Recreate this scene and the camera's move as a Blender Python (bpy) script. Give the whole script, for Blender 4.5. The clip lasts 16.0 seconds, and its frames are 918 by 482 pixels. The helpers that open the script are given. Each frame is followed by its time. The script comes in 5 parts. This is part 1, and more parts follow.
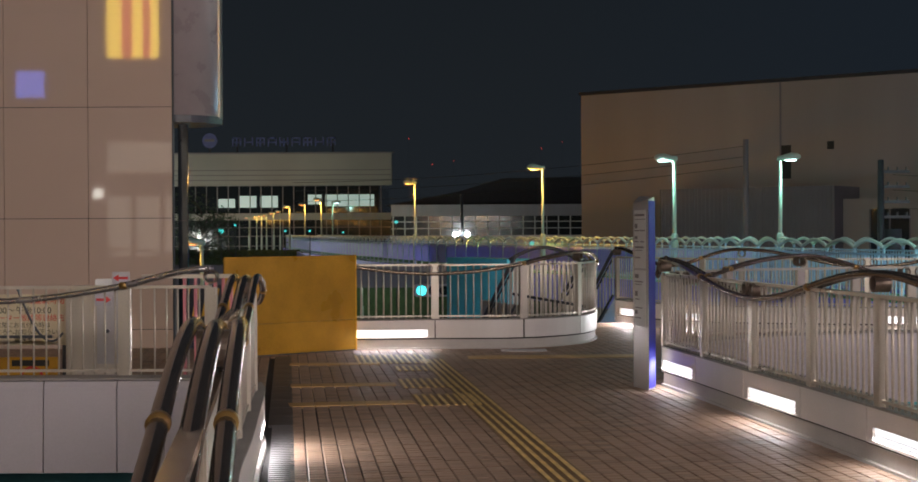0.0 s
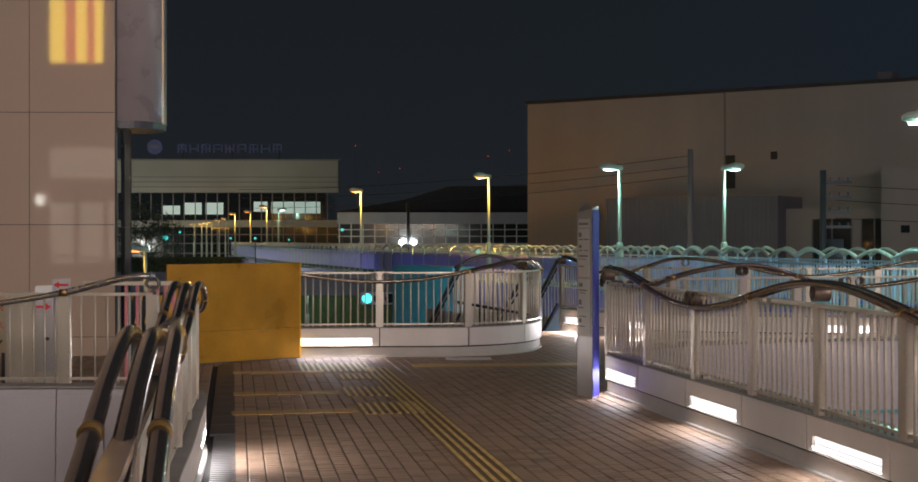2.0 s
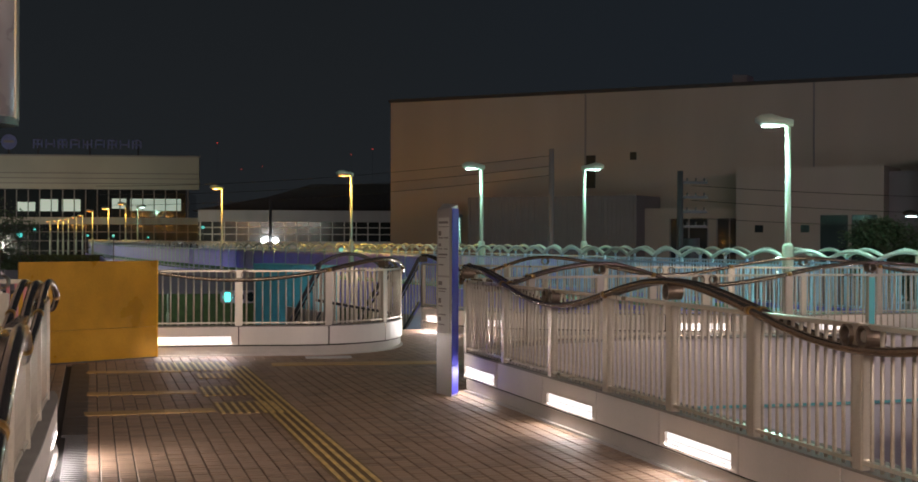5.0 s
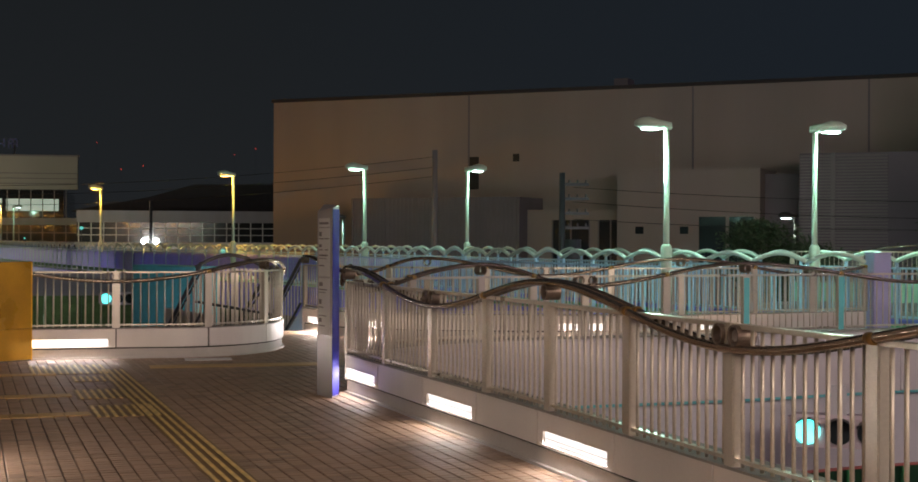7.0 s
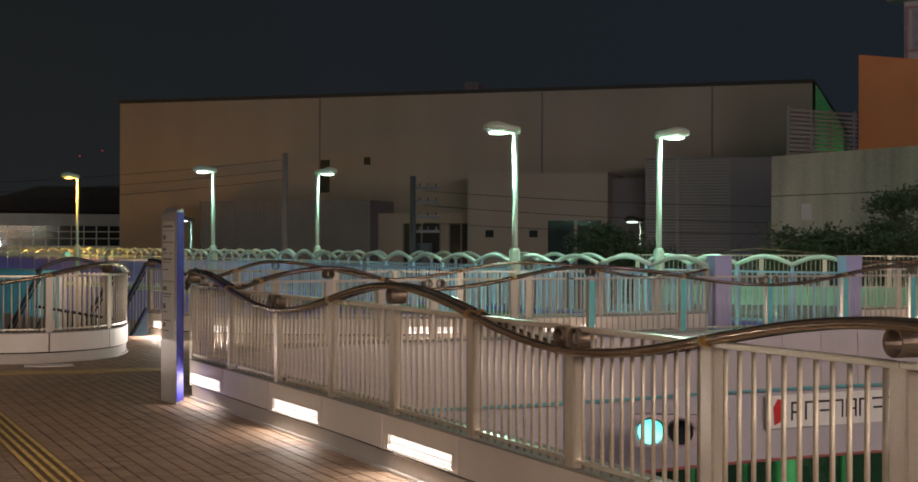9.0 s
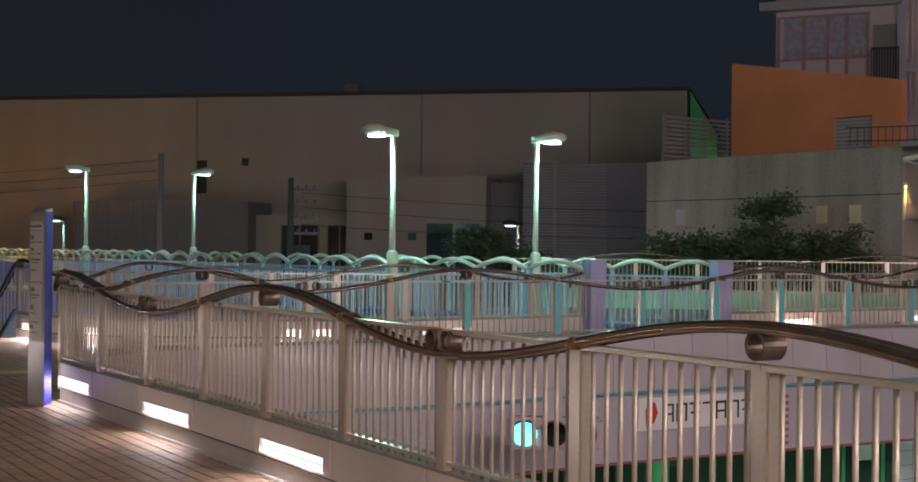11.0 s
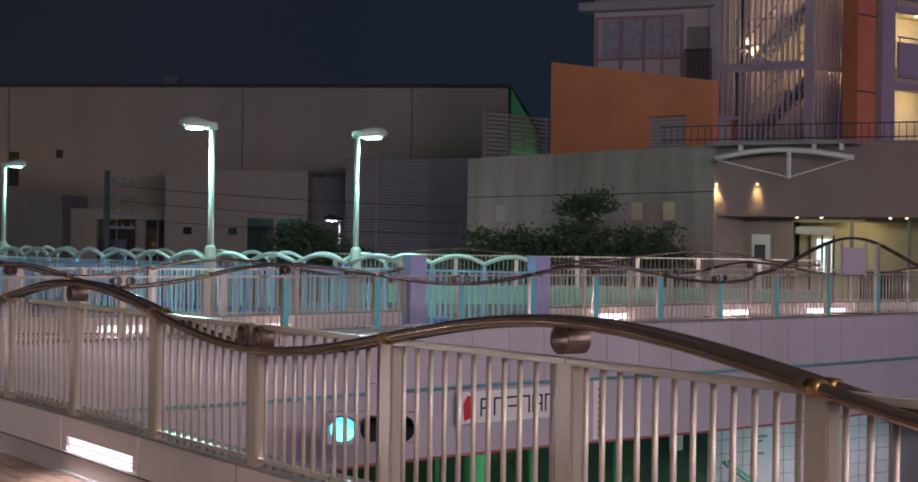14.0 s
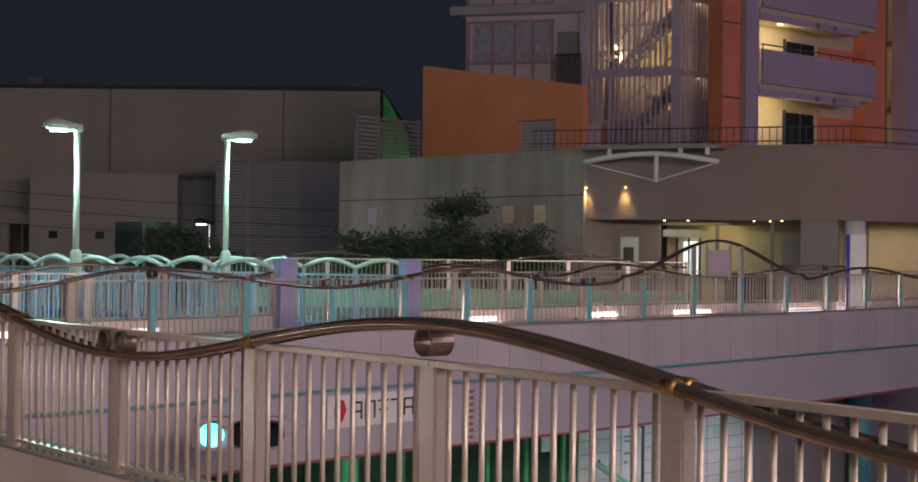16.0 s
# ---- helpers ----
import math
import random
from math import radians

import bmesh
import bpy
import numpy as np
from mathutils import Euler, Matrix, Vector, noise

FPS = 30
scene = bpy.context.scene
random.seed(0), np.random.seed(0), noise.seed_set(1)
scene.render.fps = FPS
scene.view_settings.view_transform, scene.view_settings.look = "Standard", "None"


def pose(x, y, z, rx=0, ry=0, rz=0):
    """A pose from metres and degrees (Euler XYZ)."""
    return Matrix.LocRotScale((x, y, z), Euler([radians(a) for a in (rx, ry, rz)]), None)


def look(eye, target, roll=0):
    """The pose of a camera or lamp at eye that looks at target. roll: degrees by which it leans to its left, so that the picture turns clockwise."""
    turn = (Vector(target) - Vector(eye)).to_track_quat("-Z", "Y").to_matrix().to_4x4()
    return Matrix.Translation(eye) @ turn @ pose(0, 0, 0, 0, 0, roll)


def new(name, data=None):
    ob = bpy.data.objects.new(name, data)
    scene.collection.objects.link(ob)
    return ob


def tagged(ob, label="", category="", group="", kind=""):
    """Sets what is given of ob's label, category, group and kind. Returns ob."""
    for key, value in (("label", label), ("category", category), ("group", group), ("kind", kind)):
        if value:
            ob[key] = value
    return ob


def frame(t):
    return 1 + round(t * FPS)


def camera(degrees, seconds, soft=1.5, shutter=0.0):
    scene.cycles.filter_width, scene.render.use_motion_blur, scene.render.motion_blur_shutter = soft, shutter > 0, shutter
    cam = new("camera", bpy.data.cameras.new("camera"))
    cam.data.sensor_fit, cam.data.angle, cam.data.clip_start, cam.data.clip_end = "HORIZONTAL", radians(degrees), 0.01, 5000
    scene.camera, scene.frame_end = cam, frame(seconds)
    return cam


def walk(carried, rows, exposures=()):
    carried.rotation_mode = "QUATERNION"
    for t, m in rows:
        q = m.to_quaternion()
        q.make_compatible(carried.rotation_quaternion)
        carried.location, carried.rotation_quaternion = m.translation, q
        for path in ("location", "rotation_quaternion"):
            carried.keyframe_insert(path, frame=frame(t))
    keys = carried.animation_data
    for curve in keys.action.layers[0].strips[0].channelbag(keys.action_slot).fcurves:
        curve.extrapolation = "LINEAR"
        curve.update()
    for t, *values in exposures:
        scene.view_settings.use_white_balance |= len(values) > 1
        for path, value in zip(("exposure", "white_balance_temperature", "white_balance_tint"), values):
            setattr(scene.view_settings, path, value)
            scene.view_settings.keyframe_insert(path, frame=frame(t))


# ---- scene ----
cam = camera(35.14, 16.0, 1.7)
EYE = 1.57
# seconds, x, y, z from the first eye, yaw, pitch, roll
ROWS = [
    (0.0, -0.0000, 0.0000, 0.0000, 0.000, -0.350, 0.300),
    (0.5, 0.0043, 0.0036, 0.0011, -0.072, -0.142, 0.310),
    (1.0, 0.0068, 0.0070, -0.0003, -0.540, -0.183, 0.275),
    (1.5, 0.0108, 0.0097, 0.0021, -1.101, -0.153, 0.057),
    (2.0, 0.0207, 0.0112, 0.0006, -2.110, -0.039, 0.043),
    (2.5, 0.0263, 0.0127, -0.0019, -2.851, -0.092, 0.118),
    (3.0, 0.0297, 0.0139, 0.0014, -3.592, -0.031, -0.093),
    (3.5, 0.0354, 0.0144, 0.0047, -4.455, 0.065, -0.253),
    (4.0, 0.0435, 0.0135, -0.0005, -5.446, -0.014, -0.150),
    (6.5, 0.0819, 0.0050, 0.0001, -10.859, -0.078, -0.304),
    (7.0, 0.0927, 0.0038, -0.0021, -12.064, -0.040, -0.193),
    (7.5, 0.1043, 0.0026, -0.0006, -13.273, 0.222, -0.035),
    (8.0, 0.1168, 0.0013, -0.0013, -15.106, 0.175, -0.110),
    (8.5, 0.1283, 0.0002, -0.0003, -16.758, 0.158, -0.183),
    (9.0, 0.1382, -0.0012, -0.0000, -17.909, 0.113, -0.215),
    (9.5, 0.1493, -0.0028, 0.0007, -19.213, 0.196, -0.309),
    (12.0, 0.1941, -0.0120, -0.0018, -24.659, 0.086, -0.767),
    (12.5, 0.2039, -0.0160, -0.0014, -25.646, -0.008, -0.797),
    (13.0, 0.2098, -0.0219, -0.0035, -26.735, 0.042, -0.780),
    (13.5, 0.2152, -0.0287, -0.0022, -28.265, 0.155, -0.720),
    (14.0, 0.2215, -0.0351, -0.0019, -29.650, 0.159, -0.809),
    (14.5, 0.2309, -0.0410, 0.0005, -31.014, 0.154, -0.747),
    (15.0, 0.2376, -0.0471, -0.0010, -32.106, 0.195, -0.852),
    (15.5, 0.2448, -0.0550, -0.0019, -33.430, 0.314, -0.867),
    (16.0, 0.2497, -0.0639, -0.0032, -34.651, 0.354, -0.648),
]
EXPO = [(0.0, 0.0, 6100, 7), (1.0, 0.0, 5850, 8), (2.0, 0.0, 6200, 7), (3.5, 0.0, 6500, 8), (8.0, 0.0, 7000, 10), (9.5, 0.0, 7150, 8), (12.0, 0.0, 6000, 20), (14.0, 0.0, 5900, 22), (16.0, 0.0, 6350, 23)]
walk(cam, [(t, pose(x, y, EYE + z, 90 + pitch, roll, yaw)) for t, x, y, z, yaw, pitch, roll in ROWS], EXPO)

# ---- world, light, exposure ----
scene.view_settings.exposure = 0.0
world = bpy.data.worlds.new("night_sky")
scene.world = world
world.use_nodes = True
wn, wl = world.node_tree.nodes, world.node_tree.links
wn.clear()
w_out, w_bg = wn.new("ShaderNodeOutputWorld"), wn.new("ShaderNodeBackground")
w_co, w_sep, w_ramp = wn.new("ShaderNodeTexCoord"), wn.new("ShaderNodeSeparateXYZ"), wn.new("ShaderNodeValToRGB")
wl.new(w_co.outputs["Generated"], w_sep.inputs[0])
wl.new(w_sep.outputs["Z"], w_ramp.inputs[0])
# the sky is bluer over the far side of the town
w_blue, w_side = wn.new("ShaderNodeMix"), wn.new("ShaderNodeMapRange")
w_blue.data_type = "RGBA"
w_side.inputs["From Min"].default_value, w_side.inputs["From Max"].default_value = 0.05, 0.45
wl.new(w_sep.outputs["X"], w_side.inputs[0])
wl.new(w_side.outputs[0], w_blue.inputs[0])
wl.new(w_ramp.outputs[0], w_blue.inputs[6])
w_blue.inputs[7].default_value = (0.0100, 0.0142, 0.0205, 1)
wl.new(w_blue.outputs[2], w_bg.inputs[0])
wl.new(w_bg.outputs[0], w_out.inputs[0])
w_ramp.color_ramp.elements[0].color = (0.0135, 0.0155, 0.0180, 1)
w_ramp.color_ramp.elements[1].color = (0.0090, 0.0113, 0.0140, 1)
w_ramp.color_ramp.elements[1].position = 0.25
w_bg.inputs[1].default_value = 1.0


def lamp(name, kind, place, power, color, size=0.3, target=None, size_y=None, spread=180, spot=120):
    data = bpy.data.lights.new(name, kind)
    data.energy, data.color = power, color
    if kind == "AREA":
        data.shape, data.size, data.size_y, data.spread = "RECTANGLE", size, size_y or size, radians(spread)
    else:
        data.shadow_soft_size = size
    if kind == "SPOT":
        data.spot_size, data.spot_blend = radians(spot), 0.6
    ob = new(name, data)
    ob.matrix_world = look(place, target) if target else pose(*place)
    return ob


SODIUM, MERCURY, LED, TUBE = (1.0, 0.47, 0.08), (0.50, 1.0, 0.84), (1.0, 0.92, 0.90), (1.0, 0.82, 0.62)


# ---- materials ----
def mat(name, color, rough=0.6, metal=0.0, vary=0.15, scale=3.0, bump=0.1, fine=60.0, spec=0.5, streak=False, rand=0.0, island=0.0, rvar=0.12):
    """Painted or mineral surface: colour with blotches and grain at two scales."""
    m = bpy.data.materials.new(name)
    m.use_nodes = True
    n, l = m.node_tree.nodes, m.node_tree.links
    b = n["Principled BSDF"]
    b.inputs["Roughness"].default_value, b.inputs["Metallic"].default_value = rough, metal
    b.inputs["Specular IOR Level"].default_value = spec
    co, mp = n.new("ShaderNodeTexCoord"), n.new("ShaderNodeMapping")
    l.new(co.outputs["Object"], mp.inputs[0])
    mp.inputs["Scale"].default_value = (1, 1, 0.12) if streak else (1, 1, 1)
    big, small = n.new("ShaderNodeTexNoise"), n.new("ShaderNodeTexNoise")
    big.inputs["Scale"].default_value, big.inputs["Detail"].default_value = scale, 6
    small.inputs["Scale"].default_value, small.inputs["Detail"].default_value = fine, 4
    l.new(mp.outputs[0], big.inputs[0])
    l.new(co.outputs["Object"], small.inputs[0])
    add = n.new("ShaderNodeMath")
    add.operation = "MULTIPLY_ADD"
    l.new(small.outputs["Fac"], add.inputs[0])
    add.inputs[1].default_value = 0.35
    l.new(big.outputs["Fac"], add.inputs[2])
    last = add.outputs[0]
    if rand or island:
        info, add2 = n.new("ShaderNodeObjectInfo" if rand else "ShaderNodeNewGeometry"), n.new("ShaderNodeMath")
        add2.operation = "MULTIPLY_ADD"
        l.new(info.outputs["Random" if rand else "Random Per Island"], add2.inputs[0])
        rand = rand or island
        add2.inputs[1].default_value = rand
        l.new(last, add2.inputs[2])
        last = add2.outputs[0]
    ramp = n.new("ShaderNodeValToRGB")
    e = ramp.color_ramp.elements
    e[0].position, e[1].position = 0.4, 0.95 + rand
    e[0].color = (*[max(0, c * (1 - vary)) for c in color], 1)
    e[1].color = (*[min(1, c * (1 + vary)) for c in color], 1)
    l.new(last, ramp.inputs[0])
    l.new(ramp.outputs[0], b.inputs["Base Color"])
    if bump:
        bp = n.new("ShaderNodeBump")
        bp.inputs["Strength"].default_value, bp.inputs["Distance"].default_value = bump, 0.01
        l.new(small.outputs["Fac"], bp.inputs["Height"])
        l.new(bp.outputs[0], b.inputs["Normal"])
    rr = n.new("ShaderNodeMapRange")
    rr.inputs["To Min"].default_value, rr.inputs["To Max"].default_value = max(0.02, rough - rvar), min(1, rough + rvar)
    l.new(big.outputs["Fac"], rr.inputs[0])
    l.new(rr.outputs[0], b.inputs["Roughness"])
    return m


def glow(name, color, strength):
    m = bpy.data.materials.new(name)
    m.use_nodes = True
    b = m.node_tree.nodes["Principled BSDF"]
    b.inputs["Base Color"].default_value = (0.8, 0.8, 0.8, 1)
    b.inputs["Emission Color"].default_value = (*color, 1)
    b.inputs["Emission Strength"].default_value = strength
    return m


M = {
    "paver": mat("paver", (0.218, 0.143, 0.096), 0.6, vary=0.38, scale=1.2, bump=0.25, fine=90, rand=0.5),
    "joint": mat("joint_sand", (0.022, 0.019, 0.017), 0.95),
    "tactile": mat("tactile_yellow", (0.62, 0.43, 0.15), 0.55, vary=0.3),
    "tactile_base": mat("tactile_base", (0.19, 0.115, 0.055), 0.7, vary=0.3),
    "brass": mat("brass_clamp", (0.45, 0.28, 0.10), 0.3, 0.9, vary=0.2),
    "steel": mat("brushed_steel", (0.58, 0.53, 0.45), 0.31, 0.62, vary=0.18, scale=5, bump=0.04, streak=True),
    "greypipe": mat("grey_steel_pipe", (0.36, 0.34, 0.33), 0.26, 0.75, vary=0.2, scale=8, bump=0.03),
    "bronze": mat("dark_steel_pipe", (0.27, 0.215, 0.165), 0.2, 0.8, vary=0.25, scale=8, bump=0.03),
    "ring": mat("brown_pipe_ring", (0.17, 0.13, 0.10), 0.42, 0.6, vary=0.3, scale=14, bump=0.05),
    "barsteel": mat("satin_steel_bar", (0.52, 0.47, 0.39), 0.48, 0.35, vary=0.2, scale=7, bump=0.03),
    "coping": mat("polished_coping", (0.30, 0.28, 0.26), 0.6, 0.0, spec=0.3, vary=0.2, scale=3, bump=0.02),
    "panel": mat("white_wall_panel", (0.66, 0.62, 0.58), 0.42, vary=0.12, scale=1.5, bump=0.04, streak=True, rand=0.15),
    "plinth": mat("pale_stone_plinth", (0.46, 0.43, 0.40), 0.6, vary=0.15, scale=2, bump=0.06),
    "curb": mat("grey_curb", (0.33, 0.31, 0.29), 0.7, vary=0.2),
    "fascia": mat("fascia_panel", (0.43, 0.405, 0.43), 0.5, vary=0.12, scale=1.2, bump=0.04, streak=True, rand=0.15),
    "girder": mat("pale_girder_paint", (0.42, 0.41, 0.455), 0.5, vary=0.1, scale=0.8, bump=0.03),
    "teal": mat("teal_girder_paint", (0.10, 0.36, 0.40), 0.45, vary=0.15),
    "tile": mat("beige_cladding", (0.58, 0.45, 0.36), 0.025, vary=0.05, scale=0.6, bump=0.0, rand=0.06, rvar=0.01, spec=0.8),
    "dark": mat("dark_metal", (0.06, 0.065, 0.075), 0.4, vary=0.2),
    "cyl": mat("grey_cladding", (0.42, 0.36, 0.36), 0.3, vary=0.08),
    "yellow": mat("yellow_panel", (0.42, 0.22, 0.015), 0.3, vary=0.32, scale=2.2, bump=0.05),
    "pylon": mat("pylon_aluminium", (0.52, 0.50, 0.50), 0.35, 0.6, vary=0.1),
    "blue": mat("blue_pylon_side", (0.025, 0.025, 0.34), 0.6, vary=0.1),
    "bldA": mat("beige_factory_wall", (0.36, 0.305, 0.28), 0.85, vary=0.14, scale=0.35, bump=0.05, streak=True),
    "bldA2": mat("grey_annex_wall", (0.20, 0.18, 0.20), 0.8, vary=0.15, scale=0.5),
    "roofline": mat("roof_edge", (0.05, 0.045, 0.045), 0.8),
    "concrete": mat("board_concrete", (0.26, 0.23, 0.21), 0.85, island=0.25, vary=0.6, scale=0.5, bump=0.2, fine=12, streak=True),
    "orange": mat("orange_render", (0.76, 0.27, 0.135), 0.8, vary=0.12, scale=0.6),
    "brick": mat("brown_tile_wall", (0.30, 0.22, 0.21), 0.75, vary=0.12, scale=0.6),
    "towerwall": mat("pale_mauve_render", (0.62, 0.53, 0.58), 0.75, vary=0.1, scale=0.6),
    "frosted": mat("frosted_window", (0.40, 0.37, 0.45), 0.35, vary=0.3, scale=6),
    "mauve": mat("mauve_render", (0.47, 0.40, 0.46), 0.75, vary=0.1, scale=0.6),
    "pole": mat("pale_green_pole", (0.50, 0.60, 0.50), 0.4, vary=0.08),
    "railblue": mat("blue_grey_rail", (0.37, 0.57, 0.75), 0.45, vary=0.12),
    "railgreen": mat("pale_arch_rail", (0.70, 0.79, 0.72), 0.4, vary=0.1),
    "asphalt": mat("asphalt", (0.05, 0.05, 0.052), 0.8, vary=0.3, scale=0.6, bump=0.2),
    "grass": mat("grass", (0.055, 0.085, 0.035), 0.9, vary=0.4, scale=2),
    "leaf": mat("leaf", (0.045, 0.075, 0.035), 0.6, vary=0.4, rand=0.3),
    "bark": mat("bark", (0.09, 0.07, 0.05), 0.9, vary=0.3),
    "greenglass": mat("dark_green_glazing", (0.04, 0.085, 0.055), 0.25, spec=0.5, vary=0.3, scale=0.7, bump=0),
    "glass": mat("dark_glass", (0.02, 0.025, 0.03), 0.08, spec=0.8, vary=0.1, bump=0),
    "white": mat("white_paint", (0.75, 0.75, 0.73), 0.5, vary=0.06),
    "term": mat("terminal_cladding", (0.48, 0.46, 0.40), 0.7, vary=0.12, scale=0.2),
    "slab": mat("deck_underside", (0.2, 0.2, 0.2), 0.8),
    "black": mat("black_print", (0.02, 0.02, 0.02), 0.5, bump=0),
    "red": mat("red_print", (0.55, 0.03, 0.03), 0.5, bump=0),
    "paver_set": mat("paver_set", (0.218, 0.143, 0.096), 0.6, vary=0.38, scale=1.2, bump=0.25, fine=90, island=0.5),
    "granite": mat("dark_granite", (0.06, 0.055, 0.055), 0.5, vary=0.3),
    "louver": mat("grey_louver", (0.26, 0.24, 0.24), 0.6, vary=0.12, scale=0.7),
    "purple": mat("lilac_pillar_paint", (0.36, 0.36, 0.62), 0.5, vary=0.1),
    "cage": mat("lilac_steel_cage", (0.56, 0.51, 0.64), 0.5, vary=0.1),
    "greenlit": mat("green_painted_wall", (0.10, 0.42, 0.20), 0.7, vary=0.15),
    "redstripe": mat("red_brown_post", (0.35, 0.10, 0.09), 0.5, vary=0.15),
    "cream": mat("cream_render", (0.62, 0.54, 0.36), 0.7, vary=0.08),
    "dirt": mat("dark_roof", (0.05, 0.05, 0.055), 0.8, vary=0.2),
    "globe": glow("globe_lamp", (1.0, 0.93, 0.80), 9.0),
    "pinkpost": mat("pink_post", (0.50, 0.17, 0.19), 0.4, vary=0.12),
    "stripe": mat("warning_yellow", (0.75, 0.42, 0.03), 0.5, vary=0.1),
    "mint": mat("mint_wall_paint", (0.26, 0.55, 0.40), 0.5, vary=0.15),
    # blackened copy of dark_steel_pipe; the night sky it mirrors is put into colour
    "nightpipe": mat("black_steel_pipe", (0.10, 0.085, 0.075), 0.16, 0.8, vary=0.25, scale=8, bump=0.03),
    "pinkframe": mat("pink_brown_frame", (0.42, 0.25, 0.27), 0.5, vary=0.1),
    "signblue": mat("dim_blue_sign", (0.16, 0.18, 0.42), 0.5, vary=0.2),
    "doorlight": glow("bright_doorway", (0.78, 1.0, 0.90), 1.1),
    "distant_cyan": glow("distant_cyan_lamp", (0.05, 0.8, 0.75), 1.2),
    "glow_yellow": glow("lit_yellow_display", (1.0, 0.62, 0.05), 9.0),
    "glow_red": glow("lit_red_banner", (1.0, 0.18, 0.04), 5.0),
    "glow_blue": glow("blue_screen", (0.12, 0.22, 1.0), 5.0),
    "glow_room": glow("lit_station_window", (1.0, 0.82, 0.62), 1.0),
    "flood": glow("white_floodlight", (0.9, 0.97, 1.0), 18.0),
    "strip": glow("led_strip", (1.0, 0.95, 0.96), 1.25),
    "lampgreen": glow("mercury_lens", (0.70, 0.95, 1.0), 4.0),
    "lampsodium": glow("sodium_lens", (1.0, 0.28, 0.02), 2.3),
    "cyan": glow("cyan_signal", (0.06, 0.95, 0.90), 2.6),
    "panelblue": mat("violet_blue_panel", (0.27, 0.28, 0.85), 0.5, vary=0.15),
    "band": mat("orange_band_tile", (0.48, 0.29, 0.10), 0.55, vary=0.25, rand=0.2),
    "tealwall": mat("teal_wall_paint", (0.16, 0.58, 0.62), 0.5, vary=0.15),
    "tealpost": mat("teal_post_face", (0.12, 0.48, 0.52), 0.4, vary=0.15),
    "redled": glow("red_beacon", (1.0, 0.04, 0.02), 1.3),
    "window_lit": glow("lit_window", (0.75, 1.0, 0.85), 0.32),
    "window_warm": glow("lit_balcony", (1.0, 0.75, 0.35), 0.5),
    "downlight": glow("downlight", (1.0, 0.78, 0.32), 5.0),
}


# ---- mesh helpers ----
def obj(name, bm, material, parent=None, label="", smooth=False):
    me = bpy.data.meshes.new(name)
    bm.to_mesh(me)
    bm.free()
    me.materials.append(M[material])
    if smooth:
        for p in me.polygons:
            p.use_smooth = True
    ob = new(name, me)
    if parent:
        ob.parent = parent
    return tagged(ob, label)


def part(name, bm, material, parent, label="", smooth=False):
    return obj(name, bm, material, parent, label, smooth)


def thing(name, label, category, place=(0, 0, 0), group="", kind=""):
    ob = new(name)
    ob.location = place
    return tagged(ob, label, category, group, kind)


def box(x0, x1, y0, y1, z0, z1, bevel=0.0, bm=None, m=None):
    b = bmesh.new()
    r = bmesh.ops.create_cube(b, size=1)
    bmesh.ops.transform(b, matrix=Matrix.Translation(((x0 + x1) / 2, (y0 + y1) / 2, (z0 + z1) / 2)) @ Matrix.Diagonal((x1 - x0, y1 - y0, z1 - z0, 1)), verts=r["verts"])
    if bevel:
        bmesh.ops.bevel(b, geom=b.edges[:], offset=bevel, segments=2, affect="EDGES", clamp_overlap=True)
    if m:
        bmesh.ops.transform(b, matrix=m, verts=b.verts[:])
    return merge(bm, b)


def merge(bm, b):
    if bm is None:
        return b
    tmp = bpy.data.meshes.new("tmp")
    b.to_mesh(tmp)
    b.free()
    bm.from_mesh(tmp)
    bpy.data.meshes.remove(tmp)
    return bm


def pipe(pts, r, seg=10, bm=None, closed=False):
    """A round tube along a line of points."""
    b = bmesh.new()
    pts = [Vector(p) for p in pts]
    rings, n = [], len(pts)
    for i, p in enumerate(pts):
        a = pts[i - 1] if i or closed else p
        c = pts[(i + 1) % n] if i < n - 1 or closed else p
        d = (c - a).normalized()
        ref = Vector((0, 0, 1)) if abs(d.z) < 0.9 else Vector((1, 0, 0))
        u = d.cross(ref).normalized()
        v = u.cross(d)
        rad = r[i] if isinstance(r, (list, tuple)) else r
        rings.append([b.verts.new(p + (u * math.cos(k * math.tau / seg) + v * math.sin(k * math.tau / seg)) * rad) for k in range(seg)])
    for i in range(n if closed else n - 1):
        r0, r1 = rings[i], rings[(i + 1) % n]
        for k in range(seg):
            b.faces.new((r0[k], r0[(k + 1) % seg], r1[(k + 1) % seg], r1[k]))
    if not closed:
        b.faces.new(rings[0])
        b.faces.new(rings[-1][::-1])
    bmesh.ops.recalc_face_normals(b, faces=b.faces[:])
    return merge(bm, b)


def prism(poly, z0, z1, bm=None):
    """An upright block over a ground outline."""
    b = bmesh.new()
    lo = [b.verts.new((x, y, z0)) for x, y in poly]
    hi = [b.verts.new((x, y, z1)) for x, y in poly]
    n = len(poly)
    b.faces.new(lo[::-1])
    b.faces.new(hi)
    for i in range(n):
        b.faces.new((lo[i], lo[(i + 1) % n], hi[(i + 1) % n], hi[i]))
    bmesh.ops.recalc_face_normals(b, faces=b.faces[:])
    return merge(bm, b)


